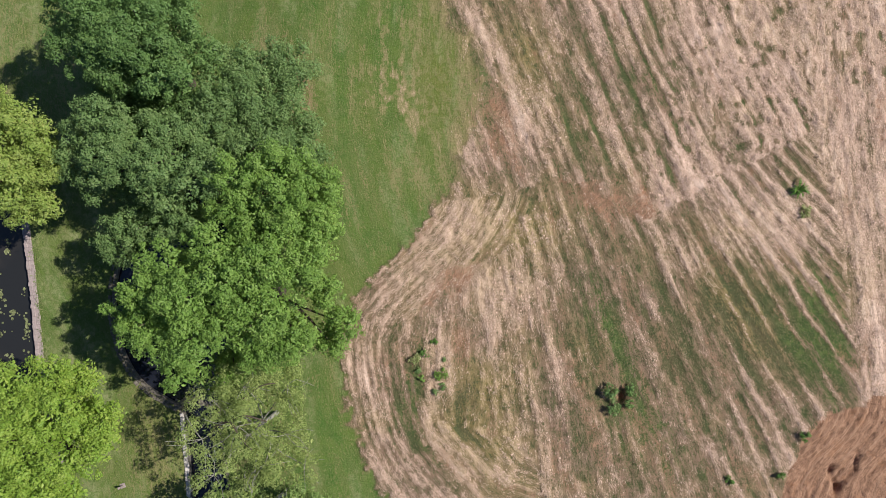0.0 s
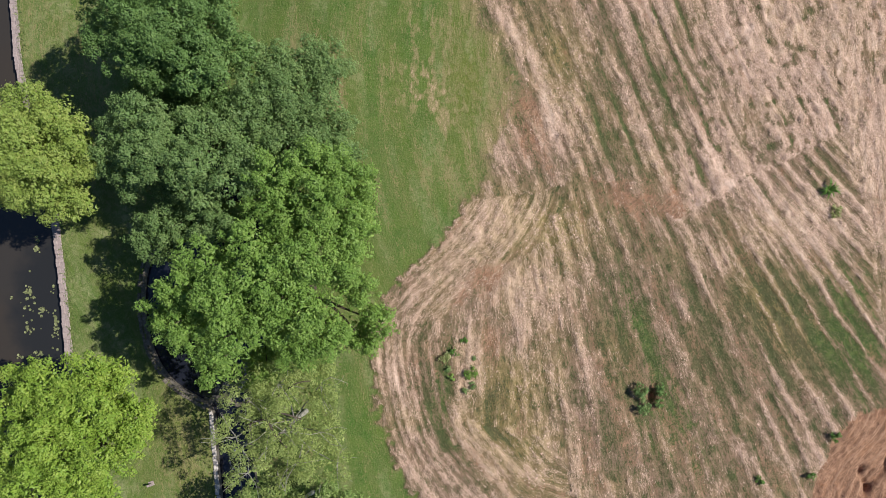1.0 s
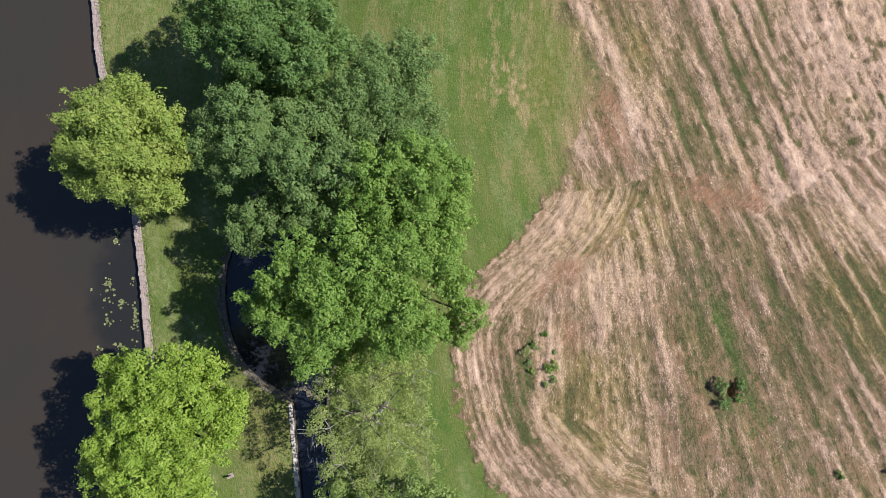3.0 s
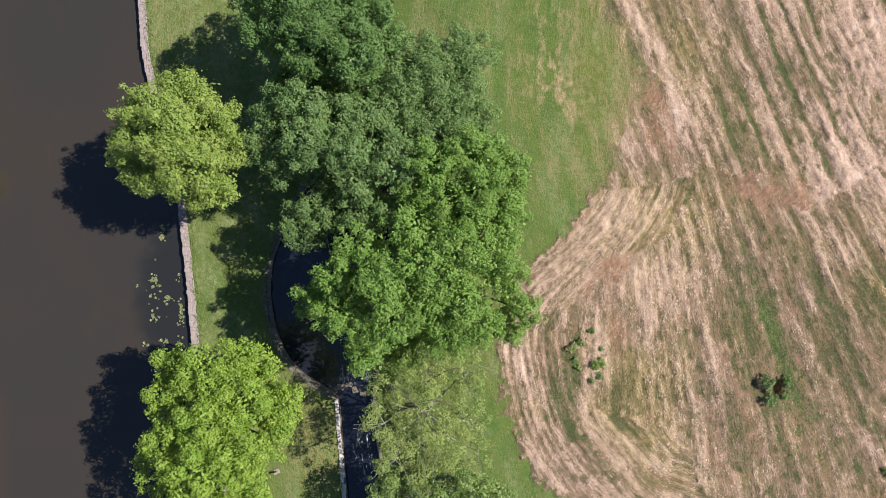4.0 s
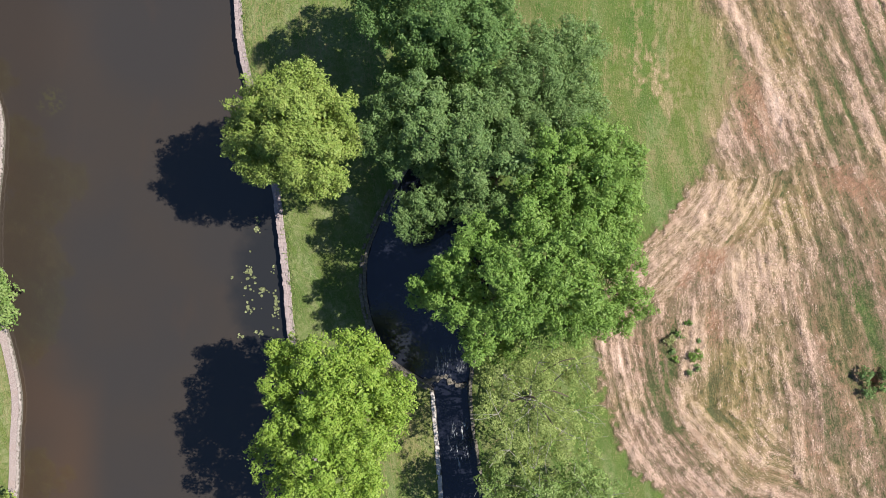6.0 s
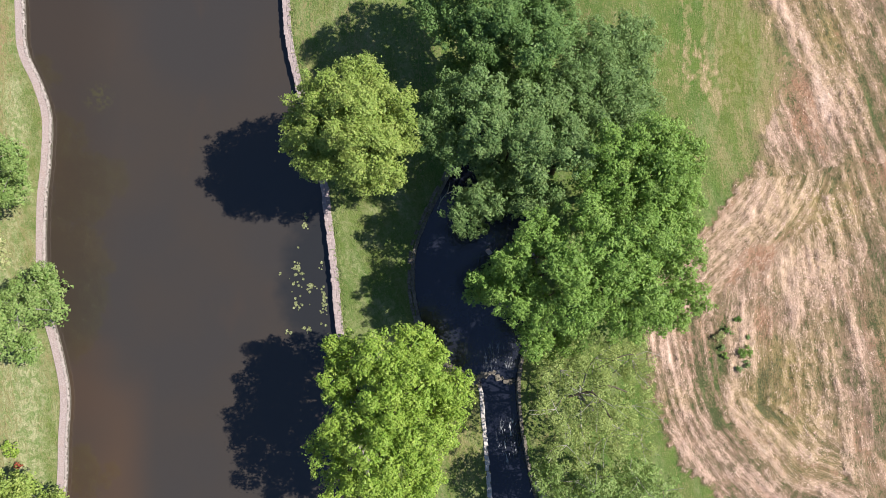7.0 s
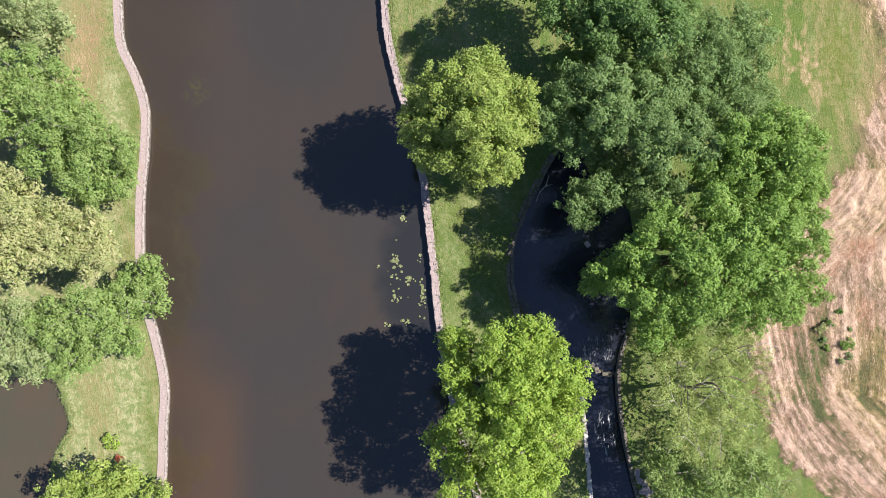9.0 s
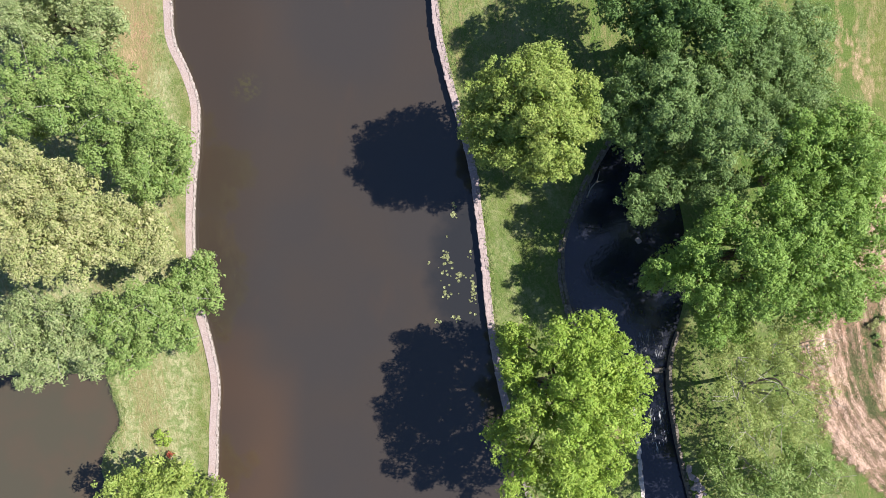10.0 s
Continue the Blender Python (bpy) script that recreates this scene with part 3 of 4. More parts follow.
def relief(x, y, c):
    """Height of the ground with its windrows."""
    straw, ridge, soil, olive, u, v, mown, lush = c
    h = land(x, y) + mown * (1 - np.clip(soil, 0, 1)) * (0.30 * wave(x, y, 0.5, 0, 2) - 0.15) * np.clip(straw + 0.2, 0, 1) + mown * (1 - np.clip(soil, 0, 1)) * (0.17 * ridge * np.clip(straw + 0.3, 0, 1) + 0.05 * (wave(u * 0.5, v * 2, 0.35, 2) - 0.5))
    w = 0.9 * x - 0.45 * y + 0.5 * np.sin(y * 0.8)
    rut = 0.26 * (wave((x * 0.6 + y * 0.9) * 0.25, w, 0.4, 1) - 0.5) + 0.12 * (wave(x, y, 0.3, 2) - 0.5)
    rut = rut + 0.07 * np.sin(w * 13 + 3 * wave(x, y, 1.5, 2)) * wave(x, y, 2.0, 1)
    for crack in (CRACK_A, CRACK_B):
        d, _ = gap(crack, x + 0.25 * (wave(x, y, 0.5, 1) - 0.5), y)
        rut = rut - 0.34 * np.exp(-((d / 0.14) ** 2)) * step(wave(x, y, 0.5, 2), 0.25, 0.6)
    rut = rut - 0.3 * blob(x, y, 24.9, -14.3, 0.5, 0.9) * wave(x, y, 0.5, 1)
    rut = np.clip(soil, 0, 1) * step(x, 19, 21) * rut
    pit = 0.7 * blob(x, y, 11.15, -8.3, 0.22, 0.6, -0.25)
    return h + rut - pit


def spread(lo, hi, fine, reach):
    inner = np.arange(lo, hi + fine / 2, fine)
    out = fine * 2 * 1.22 ** np.arange(0, 60)
    out = np.cumsum(out)
    out = out[out < reach]
    return np.concatenate([lo - out[::-1], inner, hi + out])


# ---- ground ----
gx, gy = spread(-60, 30, 0.12, 1800), spread(-19, 19.5, 0.12, 1800)
X, Y = np.meshgrid(gx, gy)
shape = X.shape
X, Y = X.ravel(), Y.ravel()
COVER = cover(X, Y)
Z = relief(X, Y, COVER)
ii, jj = np.meshgrid(np.arange(shape[0] - 1), np.arange(shape[1] - 1), indexing="ij")
q = (ii * shape[1] + jj).ravel()
gm = np_mesh("ground", np.stack([X, Y, Z], 1), np.stack([q, q + 1, q + shape[1] + 1, q + shape[1]], 1), True)
for key, kind, values in (("cover", "FLOAT_VECTOR", np.stack([COVER[0], COVER[7], COVER[2]], 1)), ("flow", "FLOAT_VECTOR", np.stack([COVER[4], COVER[5], 0 * X], 1)), ("olive", "FLOAT", COVER[3]), ("mown", "FLOAT", COVER[6]), ("drag", "FLOAT_VECTOR", np.stack([0.45 * X + 0.9 * Y, 0.9 * X - 0.45 * Y + 0.5 * np.sin(Y * 0.8), 0 * X], 1))):
    a = gm.attributes.new(key, kind, "POINT")
    a.data.foreach_set("vector" if kind == "FLOAT_VECTOR" else "value", np.ascontiguousarray(values, np.float32).ravel())
tagged(part("ground", gm, GROUND), "mown straw field, green meadow and grassy pond banks", "ground", kind="structure")


# ---- water ----
def strip_mesh(west, east, z, step_y=0.4, across=6):
    y = np.arange(-45.9, min(west[0][1], 45.9), step_y)
    a, b = at(west, y), at(east, y)
    t = np.linspace(0, 1, across)
    v = np.stack([a[:, None] * (1 - t) + b[:, None] * t, np.repeat(y[:, None], across, 1), np.broadcast_to(z(y)[:, None], (len(y), across))], -1)
    i, j = np.meshgrid(np.arange(len(y) - 1), np.arange(across - 1), indexing="ij")
    k = (i * across + j).ravel()
    return np_mesh("water", v.reshape(-1, 3), np.stack([k, k + 1, k + across + 1, k + across], 1), True)


POND_Z, BROOK_Z = -1.2, -1.05
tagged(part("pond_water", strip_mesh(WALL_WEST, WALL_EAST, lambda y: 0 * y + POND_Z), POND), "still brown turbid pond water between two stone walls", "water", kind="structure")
tagged(part("brook_water", strip_mesh(BROOK_WEST, BROOK_EAST, lambda y: BROOK_Z - 0.25 * step(-y, 8.3, 9.6)), STREAM), "dark brook water, broken white below a low weir", "water", kind="structure")
bm = bmesh.new()
bmesh.ops.create_grid(bm, x_segments=12, y_segments=12, size=1)
bmesh.ops.transform(bm, matrix=Matrix.Translation((-63, -24, -1.15)) @ Matrix.Diagonal((12.6, 15.6, 1, 1)), verts=bm.verts)
tagged(part("small_pond_water", bm, POND), "still brown water of a smaller pond with grassy banks", "water", kind="structure")


# ---- stone walls ----
def stone_mesh(name, lx, ly, lz, seed, material):
    """A roughly squared stone with worn edges, its top at z 0."""
    rnd = random.Random(seed)
    bm = bmesh.new()
    bmesh.ops.create_cube(bm, size=1)
    for v in bm.verts:
        v.co = Vector((v.co.x * lx * rnd.uniform(0.9, 1.1), v.co.y * ly * rnd.uniform(0.88, 1.1), (v.co.z - 0.5) * lz + rnd.uniform(-0.02, 0.02)))
    bmesh.ops.bevel(bm, geom=bm.edges[:], offset=min(lx, ly) * 0.12, segments=1, affect="EDGES")
    me = bpy.data.meshes.new(name)
    bm.to_mesh(me)
    bm.free()
    me.materials.append(material)
    return me


def wall_body(line, z0, z1, wide, side, lo, hi):
    """The core of a low wall along a line, on its east (1) or west (-1) side."""
    p = line[(line[:, 1] >= lo) & (line[:, 1] <= hi)]
    d = np.gradient(p, axis=0)
    d /= np.linalg.norm(d, axis=1)[:, None]
    nrm = np.stack([-d[:, 1], d[:, 0]], 1)
    nrm *= np.sign(nrm[:, :1]) * side
    o = p + nrm * wide
    n = len(p)
    v = np.concatenate([np.c_[p, np.full(n, z0)], np.c_[p, np.full(n, z1)], np.c_[o, np.full(n, z1)], np.c_[o, np.full(n, z0)]])
    i = np.arange(n - 1)
    f = np.concatenate([np.stack([i + a * n, i + 1 + a * n, i + 1 + b * n, i + b * n], 1) for a, b in ((0, 1), (1, 2), (2, 3), (3, 0))])
    return np_mesh("wall_core", v, f)


def lay_stones(parent, line, rows, size, z, meshes, lo, hi, seed, gaps=0.0):
    """Stones one by one along a line; rows are offsets across it."""
    rnd = random.Random(seed)
    p = line[(line[:, 1] >= lo) & (line[:, 1] <= hi)]
    run = np.concatenate([[0], np.cumsum(np.linalg.norm(np.diff(p, axis=0), axis=1))])
    for off in rows:
        s = rnd.uniform(0, size)
        while s < run[-1]:
            x, y = np.interp(s, run, p[:, 0]), np.interp(s, run, p[:, 1])
            x2, y2 = np.interp(s + 0.1, run, p[:, 0]), np.interp(s + 0.1, run, p[:, 1])
            a = math.atan2(y2 - y, x2 - x)
            sx = 1 if math.sin(a) < 0 else -1
            if rnd.random() < gaps:
                s += size
                continue
            ob = part("stone", rnd.choice(meshes), None, parent)
            x += rnd.uniform(-0.035, 0.035)
            k = rnd.uniform(0.8, 1.15)
            ob.matrix_basis = pose(x - sx * math.sin(a) * off, y + sx * math.cos(a) * off, z + rnd.uniform(-0.03, 0.03), rnd.uniform(-3, 3), rnd.uniform(-3, 3), math.degrees(a) + rnd.uniform(-7, 7)) @ Matrix.Diagonal((k, rnd.uniform(0.85, 1.15), 1, 1))
            s += size * k * rnd.uniform(0.9, 1.02)


SEEN = (-19, 19)
east_wall = tagged(part("pond_wall_east", wall_body(WALL_EAST, -2.6, -0.725, 0.47, 1, -45, 45), STONE), "low stone retaining wall between pond and grass strip", "wall", kind="structure")
caps = [stone_mesh("cap_stone", 0.32, 0.25, 0.14, s, STONE) for s in range(5)]
west_wall = tagged(part("pond_wall_west", wall_body(WALL_WEST, -2.6, -0.88, 0.12, -1, -45, 45), DARK_STONE), "pale stone edging along the pond beside a gravel path", "wall", kind="structure")
edges = [stone_mesh("edge_stone", 0.15 + 0.035 * (s % 3), 0.10 + 0.05 * (s % 2), 0.15, 20 + s, EDGE_STONE) for s in range(6)]
brook_west = tagged(part("brook_wall_west", wall_body(BROOK_WEST, -2.1, -0.80, 0.46, -1, -45, 8), DARK_STONE), "mossy stone edging along the brook and its pool", "wall", kind="structure")
brook_east = tagged(part("brook_wall_east", wall_body(BROOK_EAST, -2.1, -0.78, 0.3, 1, -45, -6.3), DARK_STONE), "rough stone wall along the brook", "wall", kind="structure")
kerbs = [stone_mesh("kerb_stone", 0.36, 0.22, 0.16, 40 + s, DARK_STONE) for s in range(5)]
pales = [stone_mesh("kerb_stone", 0.36, 0.28, 0.16, 60 + s, PALE_STONE) for s in range(4)]
path_mesh = wall_body(WALL_WEST - np.array([0.1, 0]), -1.3, -0.835, 0.46, -1, -45, 45)
tagged(part("gravel_path", path_mesh, GRAVEL), "narrow pinkish gravel path along the pond edge", "path", kind="structure")

# ---- trees ----
def leaf_cloud(name, centres, radii, per, size, material, parent, part_name="crown", thin=0.62):
    """Leaves, one folded blade each, over the tops and outsides of many puffs; per: leaves on a puff of one metre."""
    idx = np.repeat(np.arange(len(centres)), np.maximum(8, (per * radii**2).astype(int)))
    n = len(idx)
    d = np.random.normal(size=(n, 3))
    d[:, 2] = np.abs(d[:, 2]) * 1.05 - 0.35
    d /= np.linalg.norm(d, axis=1)[:, None]
    bulge = 1 + 0.34 * np.sin(d[:, 0] * 5 + idx) * np.sin(d[:, 1] * 6 + 2 * idx)
    reach = np.random.uniform(thin, 1.05, n) + np.where(np.random.rand(n) < 0.10, np.random.uniform(0.0, 0.4, n), 0.0)
    p = centres[idx] + d * (radii[idx] * bulge * reach)[:, None]
    nrm = d * 0.85 + np.random.normal(size=(n, 3)) * 0.46 + np.array([0, 0, 0.32])
    nrm /= np.linalg.norm(nrm, axis=1)[:, None]
    a = np.cross(nrm, np.random.normal(size=(n, 3)))
    a /= np.linalg.norm(a, axis=1)[:, None]
    b = np.cross(nrm, a)
    s = size * np.random.uniform(0.6, 1.55, n)[:, None]
    v = np.stack([p - a * s * 0.5, p + b * s * 0.28 - nrm * s * 0.1, p + a * s * 0.5, p - b * s * 0.28 - nrm * s * 0.1], 1).reshape(-1, 3)
    return part(part_name, np_mesh(name, v, np.arange(4 * n).reshape(-1, 4)), material, parent)


def puffs(lobes, density, foot):
    """Rounded leaf puffs over each lobe of a crown, some loose small ones, and a core that closes it."""
    cs, rs, lc, lr = [], [], [], []
    for x, y, z, r in lobes:
        k = int(4.2 * r * r) + 5
        i = np.arange(k) + np.random.uniform(0.2, 0.8, k)
        h = 1 - 1.42 * i / k
        a = i * 2.39996 + np.random.uniform(0, 6.28) + np.random.normal(0, 0.25, k)
        d = np.stack([np.sqrt(1 - h * h) * np.cos(a), np.sqrt(1 - h * h) * np.sin(a), h], 1)
        out = np.random.uniform(0.60, 0.98, k)
        rad = np.random.uniform(0.27, 0.46, k) * r**0.75
        rad[::4] *= 0.5
        out[::4] += 0.24
        cs.append(np.array([x, y, z]) + d * (r * out)[:, None] * np.array([1, 1, 0.9]))
        rs.append(rad)
        # a lower storey of the same lobe, drawn in towards the stem
        k = int(3.5 * r * r) + 3
        d = np.random.normal(size=(k, 3))
        d /= np.linalg.norm(d, axis=1)[:, None]
        low = np.array([x + (foot[0] - x) * 0.12, y + (foot[1] - y) * 0.12, z - 1.3 * r - 0.2])
        core = 0.76 * r * min(1.0, density + 0.2)
        lc += [low + d * r * 0.9 * np.random.uniform(0.6, 1.0, (k, 1)), low[None], np.array([[x, y, z - 0.30 * r]])]
        lr += [np.random.uniform(0.4, 0.7, k), np.array([core]), np.array([core])]
    return np.vstack(cs), np.concatenate(rs), np.vstack(lc), np.concatenate(lr)


def tree(name, label, lobes, leaves, bark, density=1.0, leaf=0.2, twigs=0, foot=None, lower=1.0, apart=0.95):
    """A tree: trunk, a limb to each lobe of its crown, and the crown's leaves."""
    L = np.array(lobes, float)
    L[:, 2] += np.random.normal(0, 0.35, len(L))
    L[:, 3] *= apart
    bx, by = foot if foot else (np.average(L[:, 0], weights=L[:, 3]), np.average(L[:, 1], weights=L[:, 3]))
    base = float(land(np.array([bx]), np.array([by]))[0])
    ob = tagged(new(name), label, "tree")
    ob.location = (bx, by, base)
    off = np.array([bx, by, base])
    top = L[:, 2].max() - base
    fork = np.array([np.random.uniform(-0.3, 0.3), np.random.uniform(-0.3, 0.3), top * 0.38])
    r = (0.028 * top + 0.03) * (0.6 if density < 0.75 else 1.0)
    part("trunk", tube([(0, 0, -0.25), (0.03, 0, 0.15), fork * (0.4, 0.5, 0.4), fork, fork + (0.1, -0.1, top * 0.25), fork + (0.0, 0.1, top * 0.45)], r * 1.25, r * 0.35, 9), bark, ob)
    limbs = []
    for x, y, z, rr in L - np.append(off, 0):
        tip = np.array([x, y, z - 0.1 * rr])
        start = fork * np.random.uniform(0.75, 1.35)
        mid = (start + tip) / 2 + np.array([0, 0, -0.10 * np.linalg.norm(tip - start)]) + np.random.normal(size=3) * 0.2
        limbs.append(part("limb", tube(smooth_line([tuple(start), tuple(mid), tuple(tip)], 0.6), r * 0.36, 0.02, 6), bark, ob))
    for k in range(twigs):
        x, y, z, rr = (L - np.append(off, 0))[k % len(L)]
        a = np.random.uniform(0, 2 * np.pi)
        s = np.array([x, y, z])
        e = s + np.array([math.cos(a) * rr * 1.2, math.sin(a) * rr * 1.2, rr * np.random.uniform(0.3, 0.95)])
        part("twig", tube(smooth_line([tuple(s), tuple((s + e) / 2 + np.random.normal(size=3) * 0.15), tuple(e)], 0.4), 0.02, 0.008, 4), bark, limbs[k % len(L)])
    c, rad, low, low_rad = puffs(L, density, (bx, by))
    leaf_cloud("leaves", c - off, rad, 830 * density * (0.2 / leaf) ** 1.7, 0.84 * leaf, leaves, ob)
    leaf_cloud("leaves", low - off, low_rad, 290 * density * lower, 0.205, leaves, ob, "lower_crown")
    return ob


tree("tree", "yellow-green leafy tree leaning over the pond wall",
     [(-23.9, 8.3, 8.5, 1.6), (-25.7, 7.6, 8.5, 1.6), (-22.6, 7.0, 9.0, 1.6), (-24.2, 6.1, 10.2, 1.9), (-27.2, 7.2, 6.9, 1.3), (-27.5, 5.7, 7.2, 1.4), (-25.9, 5.8, 9.4, 1.6), (-25.7, 4.4, 8.4, 1.6), (-23.4, 4.5, 9.2, 1.7), (-22.2, 5.5, 7.8, 1.4), (-24.4, 3.4, 7.2, 1.3), (-22.8, 3.6, 6.6, 1.2), (-26.7, 4.0, 6.6, 1.1)],
     LEAF_YELLOW, BARK, leaf=0.132, foot=(-25.2, 6.3))
tree("tree", "broad bright green tree beside the pond wall",
     [(-21.2, -5.6, 7.8, 1.3), (-22.8, -6.4, 8.1, 1.6), (-25.2, -6.3, 6.8, 1.3), (-25.3, -7.8, 7.3, 1.2), (-20.2, -6.0, 6.9, 1.1), (-20.6, -7.7, 9.6, 1.7), (-22.4, -8.8, 10.1, 1.7), (-19.1, -8.3, 7.8, 1.3), (-19.1, -9.9, 7.3, 1.2), (-24.7, -10.0, 8.2, 1.4), (-25.9, -11.8, 7.3, 1.2), (-22.7, -11.3, 10.1, 1.7), (-20.5, -10.6, 9.6, 1.6), (-20.4, -12.8, 7.8, 1.2), (-25.2, -13.6, 7.3, 1.4), (-22.6, -14.2, 8.0, 1.8), (-21.1, -15.3, 6.7, 1.4)],
     LEAF_BRIGHT, BARK, leaf=0.145, foot=(-22.9, -9.8), apart=0.91)
# the last three low lobes are added under the canopy to shade the lawn
tree("tree", "tall dark green tree on the grass strip",
     [(-19.7, 12.1, 9.1, 1.6), (-18.2, 10.8, 8.7, 1.5), (-17.1, 11.6, 10.6, 1.6), (-15.2, 11.2, 10.1, 1.7), (-14.6, 10.0, 9.2, 1.4), (-16.0, 13.3, 10.1, 1.7), (-18.7, 14.1, 9.6, 1.7), (-14.0, 12.9, 8.7, 1.5), (-13.1, 11.6, 7.8, 1.2), (-21.0, 14.3, 7.3, 1.4), (-17.1, 10.1, 7.8, 1.2), (-17.3, 15.8, 9.1, 1.7), (-14.7, 15.6, 8.1, 1.6), (-18.6, 9.4, 5.2, 1.4), (-16.3, 9.2, 5.4, 1.5), (-14.2, 8.6, 5.6, 1.4)],
     LEAF_DARK, BARK, leaf=0.136, apart=0.88)
tree("tree", "dense blue-green tree above the brook pool",
     [(-19.2, 7.5, 8.2, 1.5), (-19.9, 5.8, 7.3, 1.3), (-17.5, 7.6, 9.2, 1.4), (-17.5, 5.7, 9.7, 1.5), (-18.9, 4.8, 7.8, 1.2), (-16.1, 6.7, 9.2, 1.4), (-15.1, 5.2, 9.7, 1.4), (-14.9, 7.4, 8.8, 1.3), (-13.4, 6.6, 8.3, 1.3), (-14.6, 3.8, 8.9, 1.2), (-12.8, 4.3, 9.3, 1.2), (-16.9, 4.1, 6.2, 1.4), (-16.3, 2.9, 5.8, 1.3), (-12.8, 6.2, 7.3, 1.4)],
     LEAF_BLUE, BARK, leaf=0.128, foot=(-15.2, 7.9), apart=0.88)
tree("tree", "dull grey-green tree at the meadow's edge",
     [(-11.6, 11.4, 6.7, 1.4), (-10.0, 11.4, 6.7, 1.5), (-10.9, 9.3, 7.2, 1.5), (-9.0, 9.5, 6.7, 1.4), (-8.6, 11.3, 5.8, 1.3), (-9.7, 7.5, 7.2, 1.5), (-11.6, 7.7, 7.8, 1.3), (-8.1, 7.8, 5.9, 1.1), (-7.6, 6.5, 5.5, 0.9), (-12.2, 9.6, 7.3, 1.4), (-12.8, 8.4, 7.3, 1.3), (-10.6, 6.2, 7.3, 1.4), (-8.7, 6.4, 6.3, 1.2)],
     LEAF_BLUE, BARK, leaf=0.128, density=0.85)
tree("tree", "fresh green tree at the meadow's edge",
     [(-10.8, 4.6, 9.8, 1.4), (-9.0, 5.2, 9.7, 1.4), (-7.5, 5.0, 9.2, 1.4), (-6.4, 4.3, 7.9, 1.1), (-8.5, 3.4, 10.2, 1.4), (-10.2, 2.8, 9.8, 1.3), (-7.1, 2.7, 8.8, 1.3), (-11.6, 3.2, 8.8, 1.2), (-6.3, 2.2, 7.4, 1.1), (-8.6, 1.7, 9.2, 1.4), (-10.7, 1.7, 8.8, 1.2)],
     LEAF_MID, BARK, leaf=0.136, apart=0.88)
tree("tree", "large fresh green tree spreading over the brook pool",
     [(-17.0, -2.2, 7.8, 1.3), (-17.7, -2.8, 6.9, 1.1), (-16.0, -3.0, 8.8, 1.3), (-15.7, -1.0, 9.3, 1.3), (-14.5, 0.2, 9.8, 1.4), (-13.3, -1.5, 10.7, 1.5), (-14.8, -3.6, 9.2, 1.4), (-13.0, -3.6, 9.7, 1.4), (-14.6, -5.6, 7.3, 1.2), (-11.9, 1.1, 10.2, 1.4), (-11.1, -0.7, 11.1, 1.6), (-11.3, -3.0, 10.2, 1.4), (-9.4, -0.1, 10.7, 1.5), (-9.3, -2.4, 10.2, 1.5), (-7.5, -0.3, 9.7, 1.4), (-6.4, -1.2, 8.3, 1.2), (-8.0, -3.9, 8.7, 1.4), (-9.8, -4.5, 8.8, 1.3), (-6.8, 1.2, 8.8, 1.2), (-5.5, -3.1, 6.4, 1.1), (-6.4, -4.4, 5.9, 1.0), (-12.2, -5.5, 5.0, 1.3), (-13.4, -6.3, 4.2, 1.1)],
     LEAF_MID, BARK, leaf=0.140, foot=(-10.6, -1.4), apart=0.88)
tree("tree", "small dark green tree overhanging the brook pool",
     [(-18.4, 1.9, 6.4, 1.2), (-17.1, 2.1, 7.4, 1.1), (-15.2, 2.4, 7.8, 1.3), (-18.2, 1.0, 5.5, 0.9), (-14.0, 2.1, 8.3, 1.2)],
     LEAF_BLUE, BARK, leaf=0.128, foot=(-13.2, 4.0))
thin_tree = tree("tree", "thin grey-green tree with bare pale branches",
     [(-13.0, -7.2, 6.3, 1.3), (-11.1, -6.5, 6.7, 1.4), (-8.9, -6.6, 5.7, 1.4), (-13.3, -9.3, 6.7, 1.4), (-11.2, -8.5, 7.7, 1.5), (-8.9, -9.2, 5.7, 1.4), (-12.7, -11.3, 6.3, 1.2), (-10.2, -11.0, 6.2, 1.4), (-8.1, -11.3, 4.9, 1.1), (-11.1, -12.8, 5.3, 1.2)],
     LEAF_SILVER, GREY_BARK, leaf=0.105, density=0.56, twigs=44, lower=0.22)
for reach, thick in (([(-12.6, -8.6, 7.0), (-11.5, -8.2, 7.9), (-10.9, -9.0, 8.1), (-10.4, -9.7, 7.7)], 0.06), ([(-11.5, -8.1, 7.7), (-10.7, -7.8, 8.1), (-9.6, -8.2, 7.7)], 0.05), ([(-11.2, -7.2, 6.8), (-9.9, -6.3, 7.6), (-9.2, -6.2, 7.5)], 0.04)):
    part("limb", tube(smooth_line([tuple(np.array(p) - np.array(thin_tree.location)) for p in reach], 0.3), thick, thick * 0.7, 7), BARK, thin_tree, "dark bare limb")
tree("tree", "small light green tree on the brook's bank",
     [(-13.5, -13.6, 4.9, 1.1), (-11.0, -14.1, 5.3, 1.3), (-8.4, -13.5, 4.8, 1.2), (-6.7, -14.4, 4.0, 0.9), (-12.6, -15.0, 5.3, 1.3), (-9.4, -15.3, 5.2, 1.4)],
     LEAF_OLIVE, GREY_BARK, leaf=0.136, density=0.72, twigs=16)
tree("tree", "pale grey-green tree on the pond's grassy bank",
     [(-53.8, 12.8, 4.5, 1.8), (-50.5, 12.0, 5.7, 1.4), (-49.4, 12.6, 4.9, 1.0), (-54.1, 10.9, 6.2, 1.4), (-51.6, 13.5, 6.2, 1.5)],
     LEAF_SAGE, BARK, leaf=0.128)
